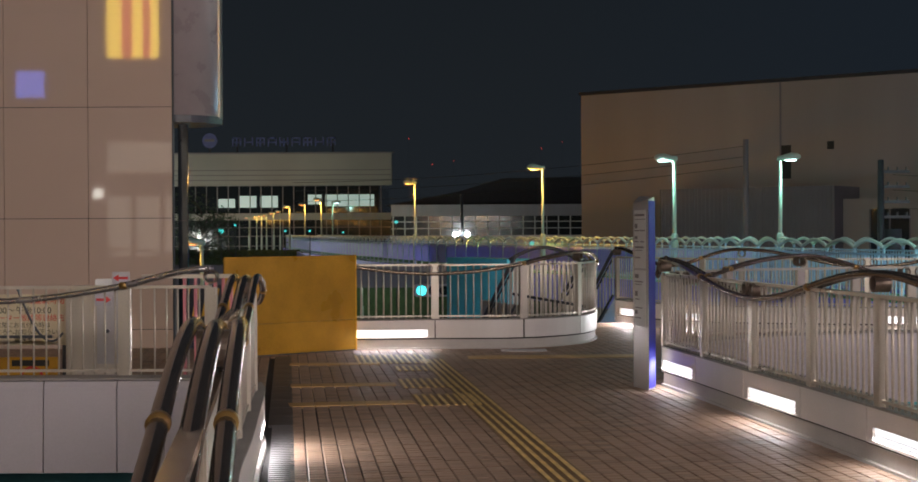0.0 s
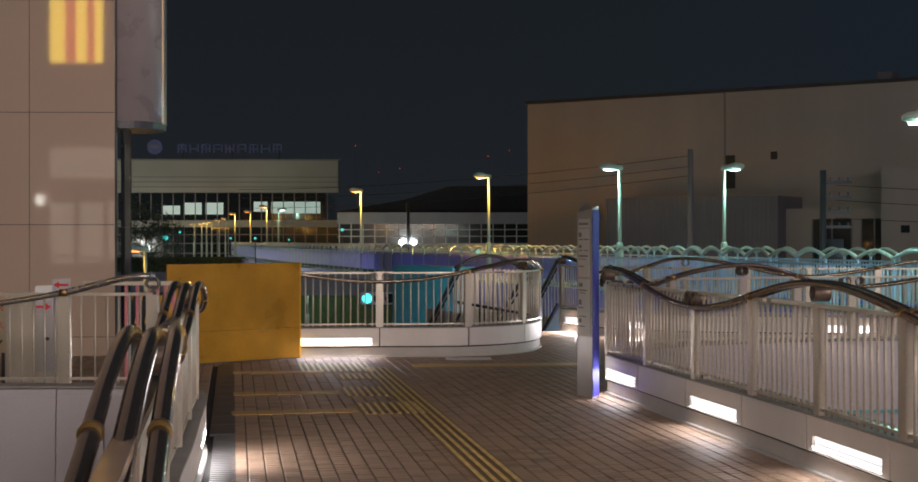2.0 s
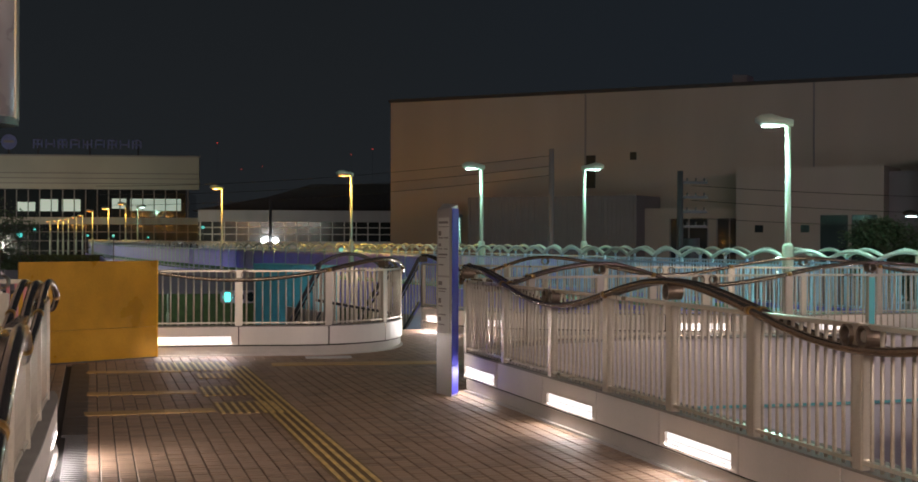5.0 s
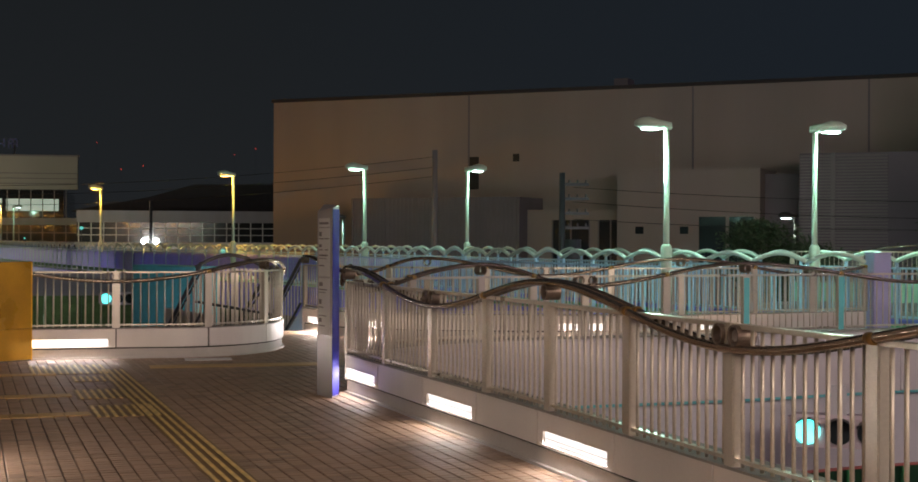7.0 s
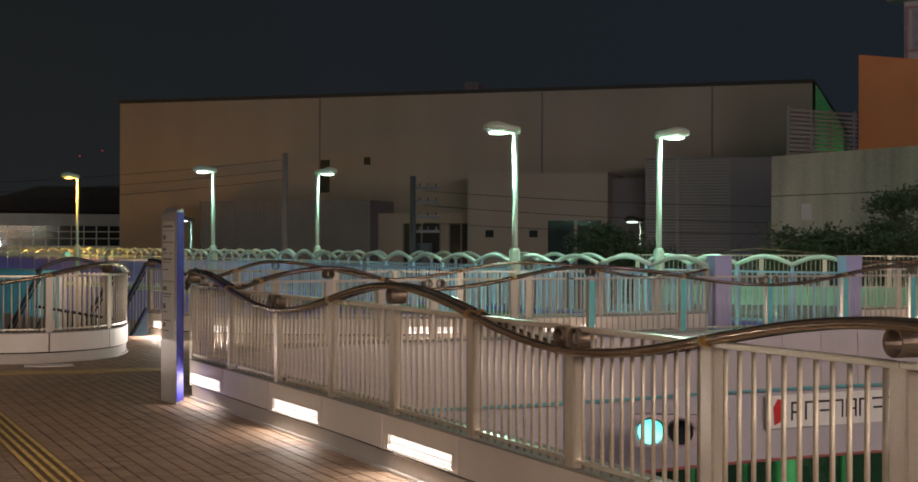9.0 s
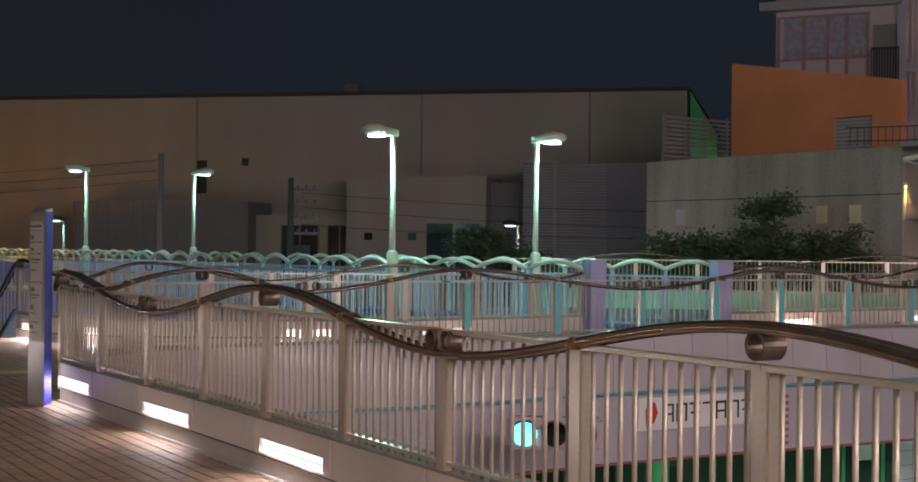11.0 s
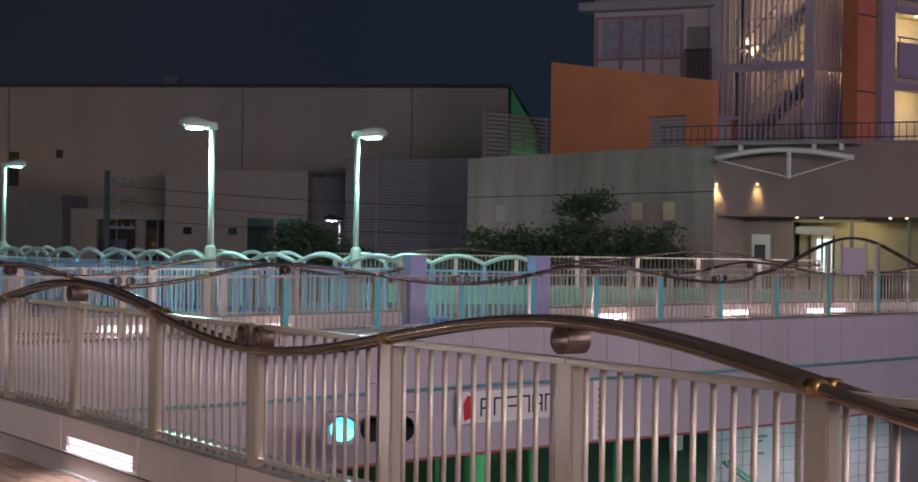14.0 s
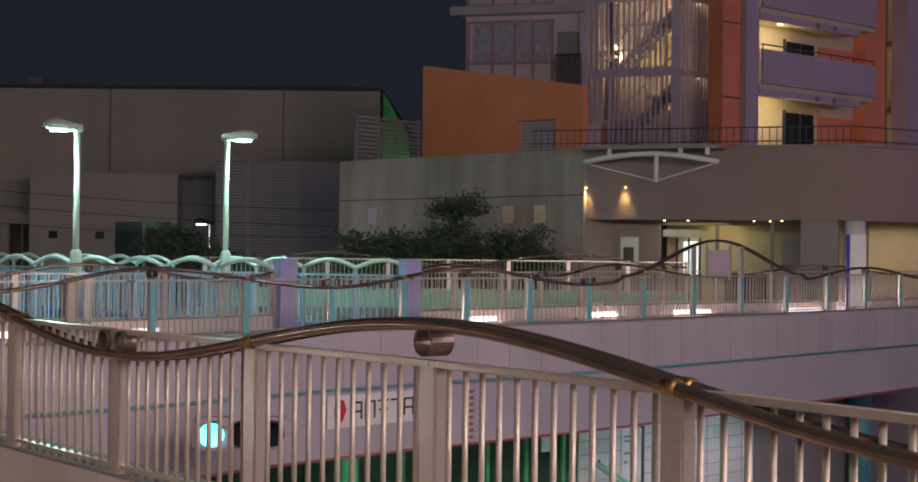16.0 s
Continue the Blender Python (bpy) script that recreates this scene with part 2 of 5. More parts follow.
def spline(pts, step=0.1):
    """Points at even steps along a smooth line through pts (any dimension)."""
    P = [Vector((*p, 0)) if len(p) == 2 else Vector(p) for p in pts]
    P = [P[0] * 2 - P[1]] + P + [P[-1] * 2 - P[-2]]
    dense = []
    for i in range(1, len(P) - 2):
        a, b, c, d = P[i - 1:i + 3]
        for k in range(24):
            t = k / 24
            dense.append(0.5 * (2 * b + (c - a) * t + (2 * a - 5 * b + 4 * c - d) * t * t + (3 * b - a - 3 * c + d) * t ** 3))
    dense.append(P[-2])
    return even(dense, step)


def even(dense, step):
    s = [0.0]
    for a, b in zip(dense, dense[1:]):
        s.append(s[-1] + (b - a).length)
    n = max(2, round(s[-1] / step) + 1)
    out, j = [], 0
    for i in range(n):
        w = s[-1] * i / (n - 1)
        while j < len(s) - 2 and s[j + 1] < w:
            j += 1
        f = (w - s[j]) / max(1e-9, s[j + 1] - s[j])
        out.append(dense[j].lerp(dense[j + 1], f))
    return out


def normals(pts):
    """Unit vectors to the right of the line at each point."""
    out = []
    for i in range(len(pts)):
        d = pts[min(i + 1, len(pts) - 1)] - pts[max(i - 1, 0)]
        out.append(Vector((d.y, -d.x, 0)).normalized())
    return out


def strip_profile(pts, profile, bm=None, close=True):
    """Sweeps a cross-section [(side, z)] along a ground line; side counts to the right."""
    b = bmesh.new()
    nr = normals(pts)
    rows = [[b.verts.new((p.x + n.x * s, p.y + n.y * s, z)) for s, z in profile] for p, n in zip(pts, nr)]
    k = len(profile)
    for r0, r1 in zip(rows, rows[1:]):
        for i in range(k if close else k - 1):
            b.faces.new((r0[i], r0[(i + 1) % k], r1[(i + 1) % k], r1[i]))
    if close:
        b.faces.new(rows[0])
        b.faces.new(rows[-1][::-1])
    bmesh.ops.recalc_face_normals(b, faces=b.faces[:])
    return merge(bm, b)


def offset(pts, d):
    return [p + n * d for p, n in zip(pts, normals(pts))]


def pathway(pts, per=24):
    """A smooth line through pts; point number per * k is pts[k]."""
    P = [Vector((p[0], p[1], 0)) for p in pts]
    P = [P[0] * 2 - P[1]] + P + [P[-1] * 2 - P[-2]]
    out = []
    for i in range(1, len(P) - 2):
        a, b, c, d = P[i - 1:i + 3]
        for k in range(per):
            t = k / per
            out.append(0.5 * (2 * b + (c - a) * t + (2 * a - 5 * b + 4 * c - d) * t * t + (3 * b - a - 3 * c + d) * t ** 3))
    out.append(P[-2])
    return out


def plane(a, b):
    """Pose of a facade: x along it from a to b, y into the building, z up."""
    x = (Vector((*b, 0)) - Vector((*a, 0))).normalized()
    return Matrix(((x.x, -x.y, 0, a[0]), (x.y, x.x, 0, a[1]), (0, 0, 1, 0), (0, 0, 0, 1)))


def twin(ob, m, parent=None):
    """One more object on the same mesh."""
    o = new(ob.name.split(".")[0], ob.data)
    o.parent = parent or ob.parent
    o.matrix_local = m
    return o


def words(text, size, m, material, parent, name="lettering", align="LEFT"):
    cu = bpy.data.curves.new(name, "FONT")
    cu.body, cu.size, cu.align_x, cu.extrude = text, size, align, 0.001
    tmp = new("tmp_text", cu)
    me = bpy.data.meshes.new_from_object(tmp.evaluated_get(bpy.context.evaluated_depsgraph_get()))
    bpy.data.objects.remove(tmp)
    bpy.data.curves.remove(cu)
    me.materials.clear()
    me.materials.append(M[material])
    o = new(name, me)
    o.parent, o.matrix_local = parent, m
    return o


# ---- plan lines: one point a post ----
RIGHT = [(3.02, -7.9), (3.14, -6.35), (3.25, -4.8), (3.36, -3.25), (3.44, -1.7), (3.48, -0.45), (3.49, 0.8), (3.47, 2.05), (3.42, 3.30), (3.34, 4.57), (3.20, 5.80), (3.06, 7.06), (2.93, 8.32), (2.79, 9.6), (2.64, 10.85), (2.46, 12.12), (2.28, 13.5), (2.10, 14.8)]
FAR = [(2.35, 15.55), (3.0, 16.15), (3.9, 16.6), (4.6, 16.85), (5.3, 17.0), (6.4, 17.15), (7.54, 17.35), (9.05, 17.75), (10.55, 18.05), (11.9, 18.25), (13.15, 18.4), (14.5, 18.55), (15.9, 18.75), (17.35, 19.0), (18.85, 19.3), (20.4, 19.62), (22.0, 19.95), (23.6, 20.3), (25.2, 20.65), (26.8, 21.0), (28.4, 21.35), (30.0, 21.7), (31.6, 22.0)]
LEFT = [(-0.62, -7.9), (-0.56, -6.4), (-0.48, -4.85), (-0.38, -3.3), (-0.30, -1.75), (-0.24, -0.5), (-0.30, 0.75), (-0.44, 2.0), (-0.60, 3.25), (-0.76, 4.5), (-0.94, 5.75), (-1.15, 7.0), (-1.28, 8.3), (-1.41, 9.55), (-1.54, 10.8), (-1.72, 11.75)]
LEFT2 = [(-2.05, 11.97), (-2.77, 12.0), (-4.05, 12.0), (-5.4, 12.0), (-6.7, 12.0), (-8.0, 12.0)]
CURVED = [(-1.62, 19.45), (-0.33, 19.55), (0.86, 19.62), (1.66, 20.3), (1.98, 21.3), (2.0, 22.3)]
BACK = [(2.72, 24.95), (3.0, 24.0), (3.4, 23.35), (3.85, 22.9), (4.4, 22.55), (5.3, 22.25), (6.2, 22.0), (7.2, 21.8), (8.3, 21.65), (9.65, 21.9), (10.8, 22.2), (11.9, 22.5)]
BACK2 = [(15.1, 22.95), (16.2, 23.15), (17.5, 23.4), (18.7, 23.65), (20.0, 23.95), (21.3, 24.2), (22.7, 24.3), (24.3, 24.25), (26.0, 24.15), (28.0, 24.2), (30.0, 24.5), (33.0, 25.0)]
ARCH1 = [(12.0, 22.62), (10.6, 25.3), (9.3, 29.0), (8.0, 34.0), (6.6, 40.0), (5.0, 46.5), (2.6, 53.5), (-2.3, 67.0), (-9.6, 99.0), (-17.5, 146.0)]
ARCH2 = [(15.1, 23.0), (13.7, 25.6), (12.4, 29.3), (11.1, 34.4), (9.7, 40.6), (8.1, 47.3), (5.7, 54.6), (0.9, 68.0), (-6.4, 99.8), (-14.3, 146.5)]
STREET = -5.6

# ---- structure: ground, deck slab ----
g = obj("ground", box(-500, 500, -80, 900, STREET - 0.3, STREET), "asphalt")
tagged(g, "dark asphalt street level under the raised deck", "ground", kind="structure")
for x0, x1, y0, y1 in ((-14.5, -9.5, 112, 150), (3.5, 12, 60, 68)):
    tagged(obj("grass_strip", box(x0, x1, y0, y1, STREET, STREET + 0.15), "grass"), "green grass strip beside the street", "grass", kind="stuff")
for i in range(9):
    tagged(obj("road_marking", box(-4.4 - i * 0.9, -4.2 - i * 0.9, 60 + i * 9, 64 + i * 9, STREET + 0.004, STREET + 0.008), "white"), "white lane marking on the street", "road marking", group="lane markings", kind="structure")

deck = [(p[0], p[1]) for p in RIGHT + FAR] + [(33.0, 25.0)] + [(p[0], p[1]) for p in BACK2[::-1]] + [(p[0], p[1]) for p in BACK[::-1]]
deck += [(2.3, 24.95), (1.95, 23.0)] + [(p[0], p[1]) for p in CURVED[::-1][1:]] + [(-4.0, 19.9), (-8.0, 19.9), (-8.0, 12.0), (-2.77, 12.0), (-2.05, 11.97)] + [(p[0], p[1]) for p in LEFT[::-1]]
fl = obj("floor", prism(deck, -0.35, -0.016), "joint")
tagged(fl, "brown brick paving of the raised walkway", "floor", kind="structure")


# ---- railings and parapets ----
def wave(u, high, tall=None):
    """Height of the wavy handrails; u counts posts, four bays make one wave, high is a post under a crest."""
    z = 1.145 + 0.135 * math.cos((u - high) * math.tau / 4)
    if tall is not None and abs(u - tall) < 2:
        z = max(z, 1.145 + 0.66 * (0.5 + 0.5 * math.cos((u - tall) * math.pi / 2)) - 0.01)
    return z


def railing(name, line, label, high, detail=2, tall=None, teal=False, pair=0.075, thin=0.0115, dark="bronze", tubes=True, core=False, loops=(), bar_top="steel"):
    """Steel railing: posts, balusters, flat top bar, two wavy pipes, collars and short pipe rings."""
    th = thing(name, label, "railing")
    pts = pathway(line)
    nr = normals(pts)
    n = len(line) - 1
    post = bar = tube = collar = face = stub = None
    for i in range(n + 1):
        p, a = pts[i * 24], math.atan2(nr[i * 24].y, nr[i * 24].x)
        top = wave(i, high, tall) - 1.13 if tall is not None and abs(i - tall) < 1 else 0
        m = Matrix.Translation(p) @ Matrix.Rotation(a, 4, "Z")
        if post is None:
            post = part("post", box(-0.032, 0.032, -0.05, 0.05, 0.395, 1.125, 0.006), "steel", th)
            post.matrix_local = m
        elif top > 0.1:
            part("post", box(-0.032, 0.032, -0.05, 0.05, 0.395, 1.13 + top, 0.006), "steel", th).matrix_local = m
        else:
            twin(post, m)
        # teal plates put the cyan light on the posts into colour
        if teal and i >= 6:
            if face is None:
                face = part("post_face", box(0.0325, 0.0365, -0.042, 0.042, 0.40, 1.10), "tealpost", th, "teal face, cyan light put into its colour")
                face.matrix_local = m
            else:
                twin(face, m)
        z = wave(i, high, tall)
        if not tubes:
            continue
        ph = (i - high) % 4
        if ph in (0, 2) and not top:
            spots = [(0.0, 0.0)] if ph == 0 else [(0.0, -0.085), (0.0, 0.085)]
            if ph == 2:
                if stub is None:
                    stub = part("ring_bracket", box(-0.03, 0.03, -0.022, 0.022, 1.118, 1.145, 0.004), "steel", th)
                    stub.matrix_local = m
                else:
                    twin(stub, m)
            for sx, sy in spots:
                mm = m @ Matrix.Translation((sx, sy, z - 0.066 if ph == 0 else z + 0.07))
                if tube is None:
                    b = bmesh.new()
                    seg = 20
                    rr = [[b.verts.new((x, r * math.cos(k * math.tau / seg), r * math.sin(k * math.tau / seg))) for k in range(seg)] for x, r in ((-0.053, 0.047), (-0.055, 0.057), (0.055, 0.057), (0.053, 0.047))]
                    for j in range(4):
                        for k in range(seg):
                            b.faces.new((rr[j][k], rr[j][(k + 1) % seg], rr[(j + 1) % 4][(k + 1) % seg], rr[(j + 1) % 4][k]))
                    bmesh.ops.recalc_face_normals(b, faces=b.faces[:])
                    tube = part("pipe_ring", b, "ring", th, "short open dark pipe on the post")
                    tube.matrix_local = mm
                else:
                    twin(tube, mm)
        elif ph in (1, 3):
            for s in (-pair, pair):
                mm = m @ Matrix.Translation((s, 0, z))
                if collar is None:
                    collar = part("collar", pipe([(0, -0.035, 0), (0, 0.022, 0)], 0.0285, 14), "brass", th, "brassy clamp round the handrail", True)
                    collar.matrix_local = mm
                else:
                    twin(collar, mm)
    rest = None
    for i in range(n):
        w = (pts[(i + 1) * 24] - pts[i * 24]).length
        count = max(5, round(w / 0.1) - 1)
        for j in range(1, count + 1):
            u = i * 24 + 24 * j / (count + 1)
            k = int(u)
            p = pts[k].lerp(pts[k + 1], u - k)
            mb = Matrix.Translation(p) @ Matrix.Rotation(math.atan2(nr[k].y, nr[k].x), 4, "Z")
            if detail == 2 or detail == 1:
                if bar is None:
                    bar = part("baluster", pipe([(0, 0, 0.405), (0, 0, 1.118)], thin, 8), "barsteel", th, smooth=True)
                    bar.matrix_local = mb
                else:
                    twin(bar, mb)
            else:
                rest = pipe([p + Vector((0, 0, 0.44)), p + Vector((0, 0, 1.045))], 0.0135, 4, rest)
    if rest:
        tagged(part("baluster_set", rest, "steel", th), kind="stuff")
    co = pts[::4] if (len(pts) - 1) % 4 == 0 else pts[::4] + [pts[-1]]
    part("top_bar", strip_profile(co, [(-0.026, 1.117), (0.026, 1.117), (0.026, 1.142), (-0.026, 1.142)]), bar_top, th)
    part("bottom_bar", strip_profile(co, [(-0.022, 0.43), (0.022, 0.43), (0.022, 0.45), (-0.022, 0.45)]), "steel", th)
    for s in (-pair, pair):
        part("handrail", pipe([p + m * s + Vector((0, 0, wave(i * 3 / 24, high, tall))) for i, (p, m) in enumerate(zip(pts[::3], nr[::3]))], 0.0245, 12 if detail else 8), dark, th, "dark polished wavy handrail pipe", True)
    for k, sg in ((0, -1), (len(pts) - 1, 1)):
        if k in loops or (sg == 1 and -1 in loops):
            d = (pts[k] - pts[k - sg]).normalized()
            z = wave(k / 24, high, tall)
            part("end_loop", pipe([pts[k] + nr[k] * pair * math.cos(a) + d * 0.24 * math.sin(a) + Vector((0, 0, z + 0.05 * math.sin(2 * a) - 0.16 * math.sin(a) ** 2)) for a in [math.pi * q / 12 for q in range(13)]], 0.0245, 10), dark, th, "rounded handrail end", True)
    if core:
        part("core_pipe", pipe([p + Vector((0, 0, wave(i * 3 / 24, high, tall) - 0.012)) for i, p in enumerate(pts[::3])], 0.03, 12), dark, th, "thick dark pipe between the handrails", True)
    return th


def wall(name, line, label, lit=(), inner=1, drop=-0.42, span=(0.22, 0.92), power=10, fascia=True, shift=0, halves=1):
    """Low clad wall, one panel a bay, kerb, coping, fascia to the void. inner 1: walkway to the left of the line. lit: bays with a light strip."""
    th = thing(name, label, "parapet wall", kind="structure")
    pts = pathway(line)
    s = -inner
    th_line = pts[::4]
    part("core", strip_profile(th_line, [(s * 0.0, -0.01), (s * 0.0, 0.385), (-s * 0.2, 0.385), (-s * 0.2, -0.01)]), "joint", th)
    part("plinth", strip_profile(th_line, [(s * 0.012, -0.01), (s * 0.012, 0.126), (s * 0.001, 0.126), (s * 0.001, -0.01)]), "plinth", th)
    part("footing", strip_profile(th_line, [(s * 0.045, -0.01), (s * 0.04, 0.018), (s * 0.0125, 0.02), (s * 0.0125, -0.01)]), "plinth", th)
    part("coping", strip_profile(th_line, [(s * 0.04, 0.386), (s * 0.04, 0.40), (-s * 0.25, 0.40), (-s * 0.25, 0.386)]), "coping", th)
    for a, b in ((pts[0], pts[1]), (pts[-1], pts[-2])):
        e = (a - b).normalized() * 0.014
        k = s if a is pts[0] else -s
        part("end_panel", strip_profile([a + e, a], [(k * 0.035, 0.13), (k * 0.035, 0.384), (-k * 0.2, 0.384), (-k * 0.2, 0.13)]), "panel", th)
        part("end_plinth", strip_profile([a + e * 0.6, a], [(k * 0.012, -0.01), (k * 0.012, 0.126), (-k * 0.2, 0.126), (-k * 0.2, -0.01)]), "plinth", th)
    for i in range(len(line) - 1):
        seg = pts[i * 24 + (shift if i else 0):(i + 1) * 24 + 1 + shift]
        e = (seg[1] - seg[0]).normalized() * 0.008
        e2 = (seg[-1] - seg[-2]).normalized() * 0.008
        cut = [seg[0] + e] + seg[4:-1:4] + [seg[-1] - e2]
        if i in lit:
            a, b = round(24 * span[0]), round(24 * span[1])
            mid = seg[a:b + 1]
            for z0, z1 in ((0.146, 0.167), (0.258, 0.384)):
                part("panel", strip_profile(cut, [(s * 0.035, z0), (s * 0.035, z1), (s * 0.013, z1), (s * 0.013, z0)]), "panel", th)
            for c in ([seg[0] + e] + seg[1:a + 1], seg[b:-1] + [seg[-1] - e2]):
                if len(c) > 1 and (c[-1] - c[0]).length > 0.02:
                    part("panel", strip_profile(c, [(s * 0.035, 0.167), (s * 0.035, 0.258), (s * 0.013, 0.258), (s * 0.013, 0.167)]), "panel", th)
            part("light_strip", strip_profile(mid, [(s * 0.016, 0.168), (s * 0.016, 0.257), (s * 0.004, 0.257), (s * 0.004, 0.168)]), "strip", th, "glowing white light strip in the wall")
            for zb in (0.178, 0.206):
                part("louver_blade", strip_profile(mid, [(s * 0.03, zb), (s * 0.03, zb + 0.003), (s * 0.017, zb + 0.003), (s * 0.017, zb)]), "pylon", th)
            c = mid[len(mid) // 2]
            nn = normals(mid)[len(mid) // 2] * s
            o = lamp("strip_lamp", "AREA", (0, 0, 0), power, LED, (mid[-1] - mid[0]).length, size_y=0.09)
            o.matrix_world = look(c + nn * 0.05 + Vector((0, 0, 0.21)), c + nn * 1.2 + Vector((0, 0, -0.55)))
        else:
            part("panel", strip_profile(cut, [(s * 0.035, 0.146), (s * 0.035, 0.384), (s * 0.013, 0.384), (s * 0.013, 0.146)]), "panel", th)
        if fascia:
            for h in range(halves):
                c = seg[24 * h // halves:24 * (h + 1) // halves + 1]
                if len(c) < 3:
                    continue
                g0, g1 = (c[1] - c[0]).normalized() * 0.005, (c[-1] - c[-2]).normalized() * 0.005
                c = [c[0] + g0] + c[3:-1:3] + [c[-1] - g1]
                part("fascia_panel", strip_profile(c, [(-s * 0.202, 0.384), (-s * 0.262, 0.375), (-s * 0.278, 0.33), (-s * 0.288, 0.2), (-s * 0.30, drop), (-s * 0.202, drop)]), "fascia", th)
    return th


wall("wall_right", RIGHT, "low white panelled wall with light strips beside the walkway", (0, 2, 4, 6, 8, 10, 12, 14, 16), span=(0.10, 0.92), power=7, shift=3)
railing("walkway_railing", RIGHT, "brushed steel railing with wavy dark handrails on a low wall", 1, loops=(-1,), pair=0.036)
wall("wall_far", FAR, "low wall with pale fascia panels round the far side of the opening", drop=-0.41, halves=2)
railing("branch_railing", FAR, "steel railing with wavy handrail over the pale fascia", 2, 1, tall=14.5, teal=True, pair=0.03, thin=0.0075)
wall("wall_left", [(x + 0.05 * min(1, max(0, (y - 3) / 5)), y) for x, y in LEFT[:-1]] + [(-1.60, 11.4)], "low wall on the open side of the walkway", (13,), -1, power=15)
# bronze top bar and darker pipes stand in for what the steel mirrors
railing("side_railing", LEFT, "steel railing with dark wavy handrails beside the walkway", 1, 1, core=True, dark="nightpipe", bar_top="bronze")
wall("wall_left_front", LEFT2, "white fascia wall of the side deck", inner=-1, drop=-0.36, halves=2)
railing("side_deck_railing", LEFT2, "steel railing over the white fascia of the side deck", 0, 1, thin=0.008, dark="greypipe")
wall("wall_curved", CURVED, "low curved white wall end with a long light strip", (0,), -1, span=(0.16, 0.92), power=9)
railing("curved_railing", CURVED, "steel railing following the curved wall end", 3, 1, loops=(-1,), pair=0.045)
wall("wall_back", BACK, "low wall behind the branch walkway", (0, 2, 6, 8), -1, power=24)
railing("back_railing", BACK, "steel railing with wavy handrail on the back wall", 0, 1, pair=0.03, thin=0.009)
wall("wall_back_far", BACK2, "low lit wall behind the branch walkway", (1, 4, 6, 8, 9), -1, power=92)
railing("back_far_railing", BACK2, "steel railing on the lit back wall of the branch", 1, 1, pair=0.03, thin=0.009)

BACK3 = [(14.6, 31.1), (15.9, 30.27), (17.0, 29.57), (18.2, 28.82), (19.4, 28.07), (20.6, 27.32), (21.8, 26.58), (23.0, 25.83), (24.2, 25.1)]
rt = thing("rear_terrace", "raised terrace with a mint green edge behind the branch walkway", "terrace", kind="structure")
part("slab", prism([(15.6, 23.5), (20.0, 24.45), (22.7, 24.75), (24.3, 24.95), (14.6, 31.0), (13.3, 30.0), (14.4, 25.9)], -0.3, 0.2), "curb", rt)
# the mercury lamps' green on wall and kerb is put into the mint colour
part("edge_wall", strip_profile(pathway(BACK3)[::6], [(0.0, 0.2), (0.0, 0.62), (0.16, 0.62), (0.16, 0.2)]), "mint", rt, "mint green low wall")
part("step_edge", strip_profile([Vector((15.65, 23.7, 0)), Vector((20.0, 24.62, 0)), Vector((22.7, 24.9, 0)), Vector((24.2, 25.0, 0))], [(0.0, 0.2), (0.0, 0.36), (0.1, 0.36), (0.1, 0.2)]), "mint", rt, "mint green kerb")
railing("terrace_railing", BACK3, "steel railing with wavy handrails at the rear terrace", 2, 1, pair=0.03, thin=0.009).location.z = 0.2

# ---- girders under the decks ----
gir = pathway(FAR)[::6]
gd = thing("branch_girder", "pale lilac steel girder under the branch deck", "girder", kind="structure")
part("web", strip_profile(gir, [(0.16, -0.452), (0.16, -1.40), (0.05, -1.40), (0.05, -0.452)]), "girder", gd)
part("top_flange", strip_profile(gir, [(0.27, -0.415), (0.27, -0.45), (-0.3, -0.45), (-0.3, -0.415)]), "teal", gd, "teal flange")
part("bottom_flange", strip_profile(gir, [(0.22, -1.402), (0.22, -1.43), (-0.1, -1.43), (-0.1, -1.402)]), "redstripe", gd)
lg = thing("side_girder", "teal steel girder under the side deck", "girder", kind="structure")
lpts = pathway([(-1.95, 12.15), (-2.77, 12.2), (-5.4, 12.2), (-8.0, 12.2)])[::8]
part("web", strip_profile(lpts, [(-0.03, -0.43), (-0.03, -1.5), (0.03, -1.5), (0.03, -0.43)]), "teal", lg)
for i in range(12):
    part("rivet", pipe([(-2.5 - i * 0.42, 12.165, -0.62), (-2.5 - i * 0.42, 12.15, -0.62)], 0.03, 10), "teal", lg)

# banner with unreadable stroke clusters on the girder
GP = plane((9.4, 17.66), (22.0, 19.78))
bn = thing("girder_banner", "white banner with dark strokes on the girder", "sign")
part("sheet", box(0.96, 3.35, -0.05, -0.035, -0.98, -0.52, m=GP), "white", bn)
part("mark", prism([(0, 0), (0.13, 0.05), (0.2, 0.2), (0.15, 0.34), (0.06, 0.36), (-0.02, 0.24)], 0, 0.01), "red", bn).matrix_local = GP @ Matrix.Translation((1.10, -0.055, -0.93)) @ Matrix.Rotation(radians(90), 4, "X")
x = 1.40
for k in range(8):
    for (a, b, c, d) in ((0, 0.03, 0, 0.26), (0.17, 0.20, 0, 0.26), (0, 0.2, 0.23, 0.26), (0.02, 0.19, 0.1, 0.13))[(k * 3) % 4 % 3:4 - (k % 2)]:
        part("stroke", box(x + a, x + b, -0.058, -0.052, -0.88 + c, -0.88 + d, m=GP), "black", bn)
    x += 0.25
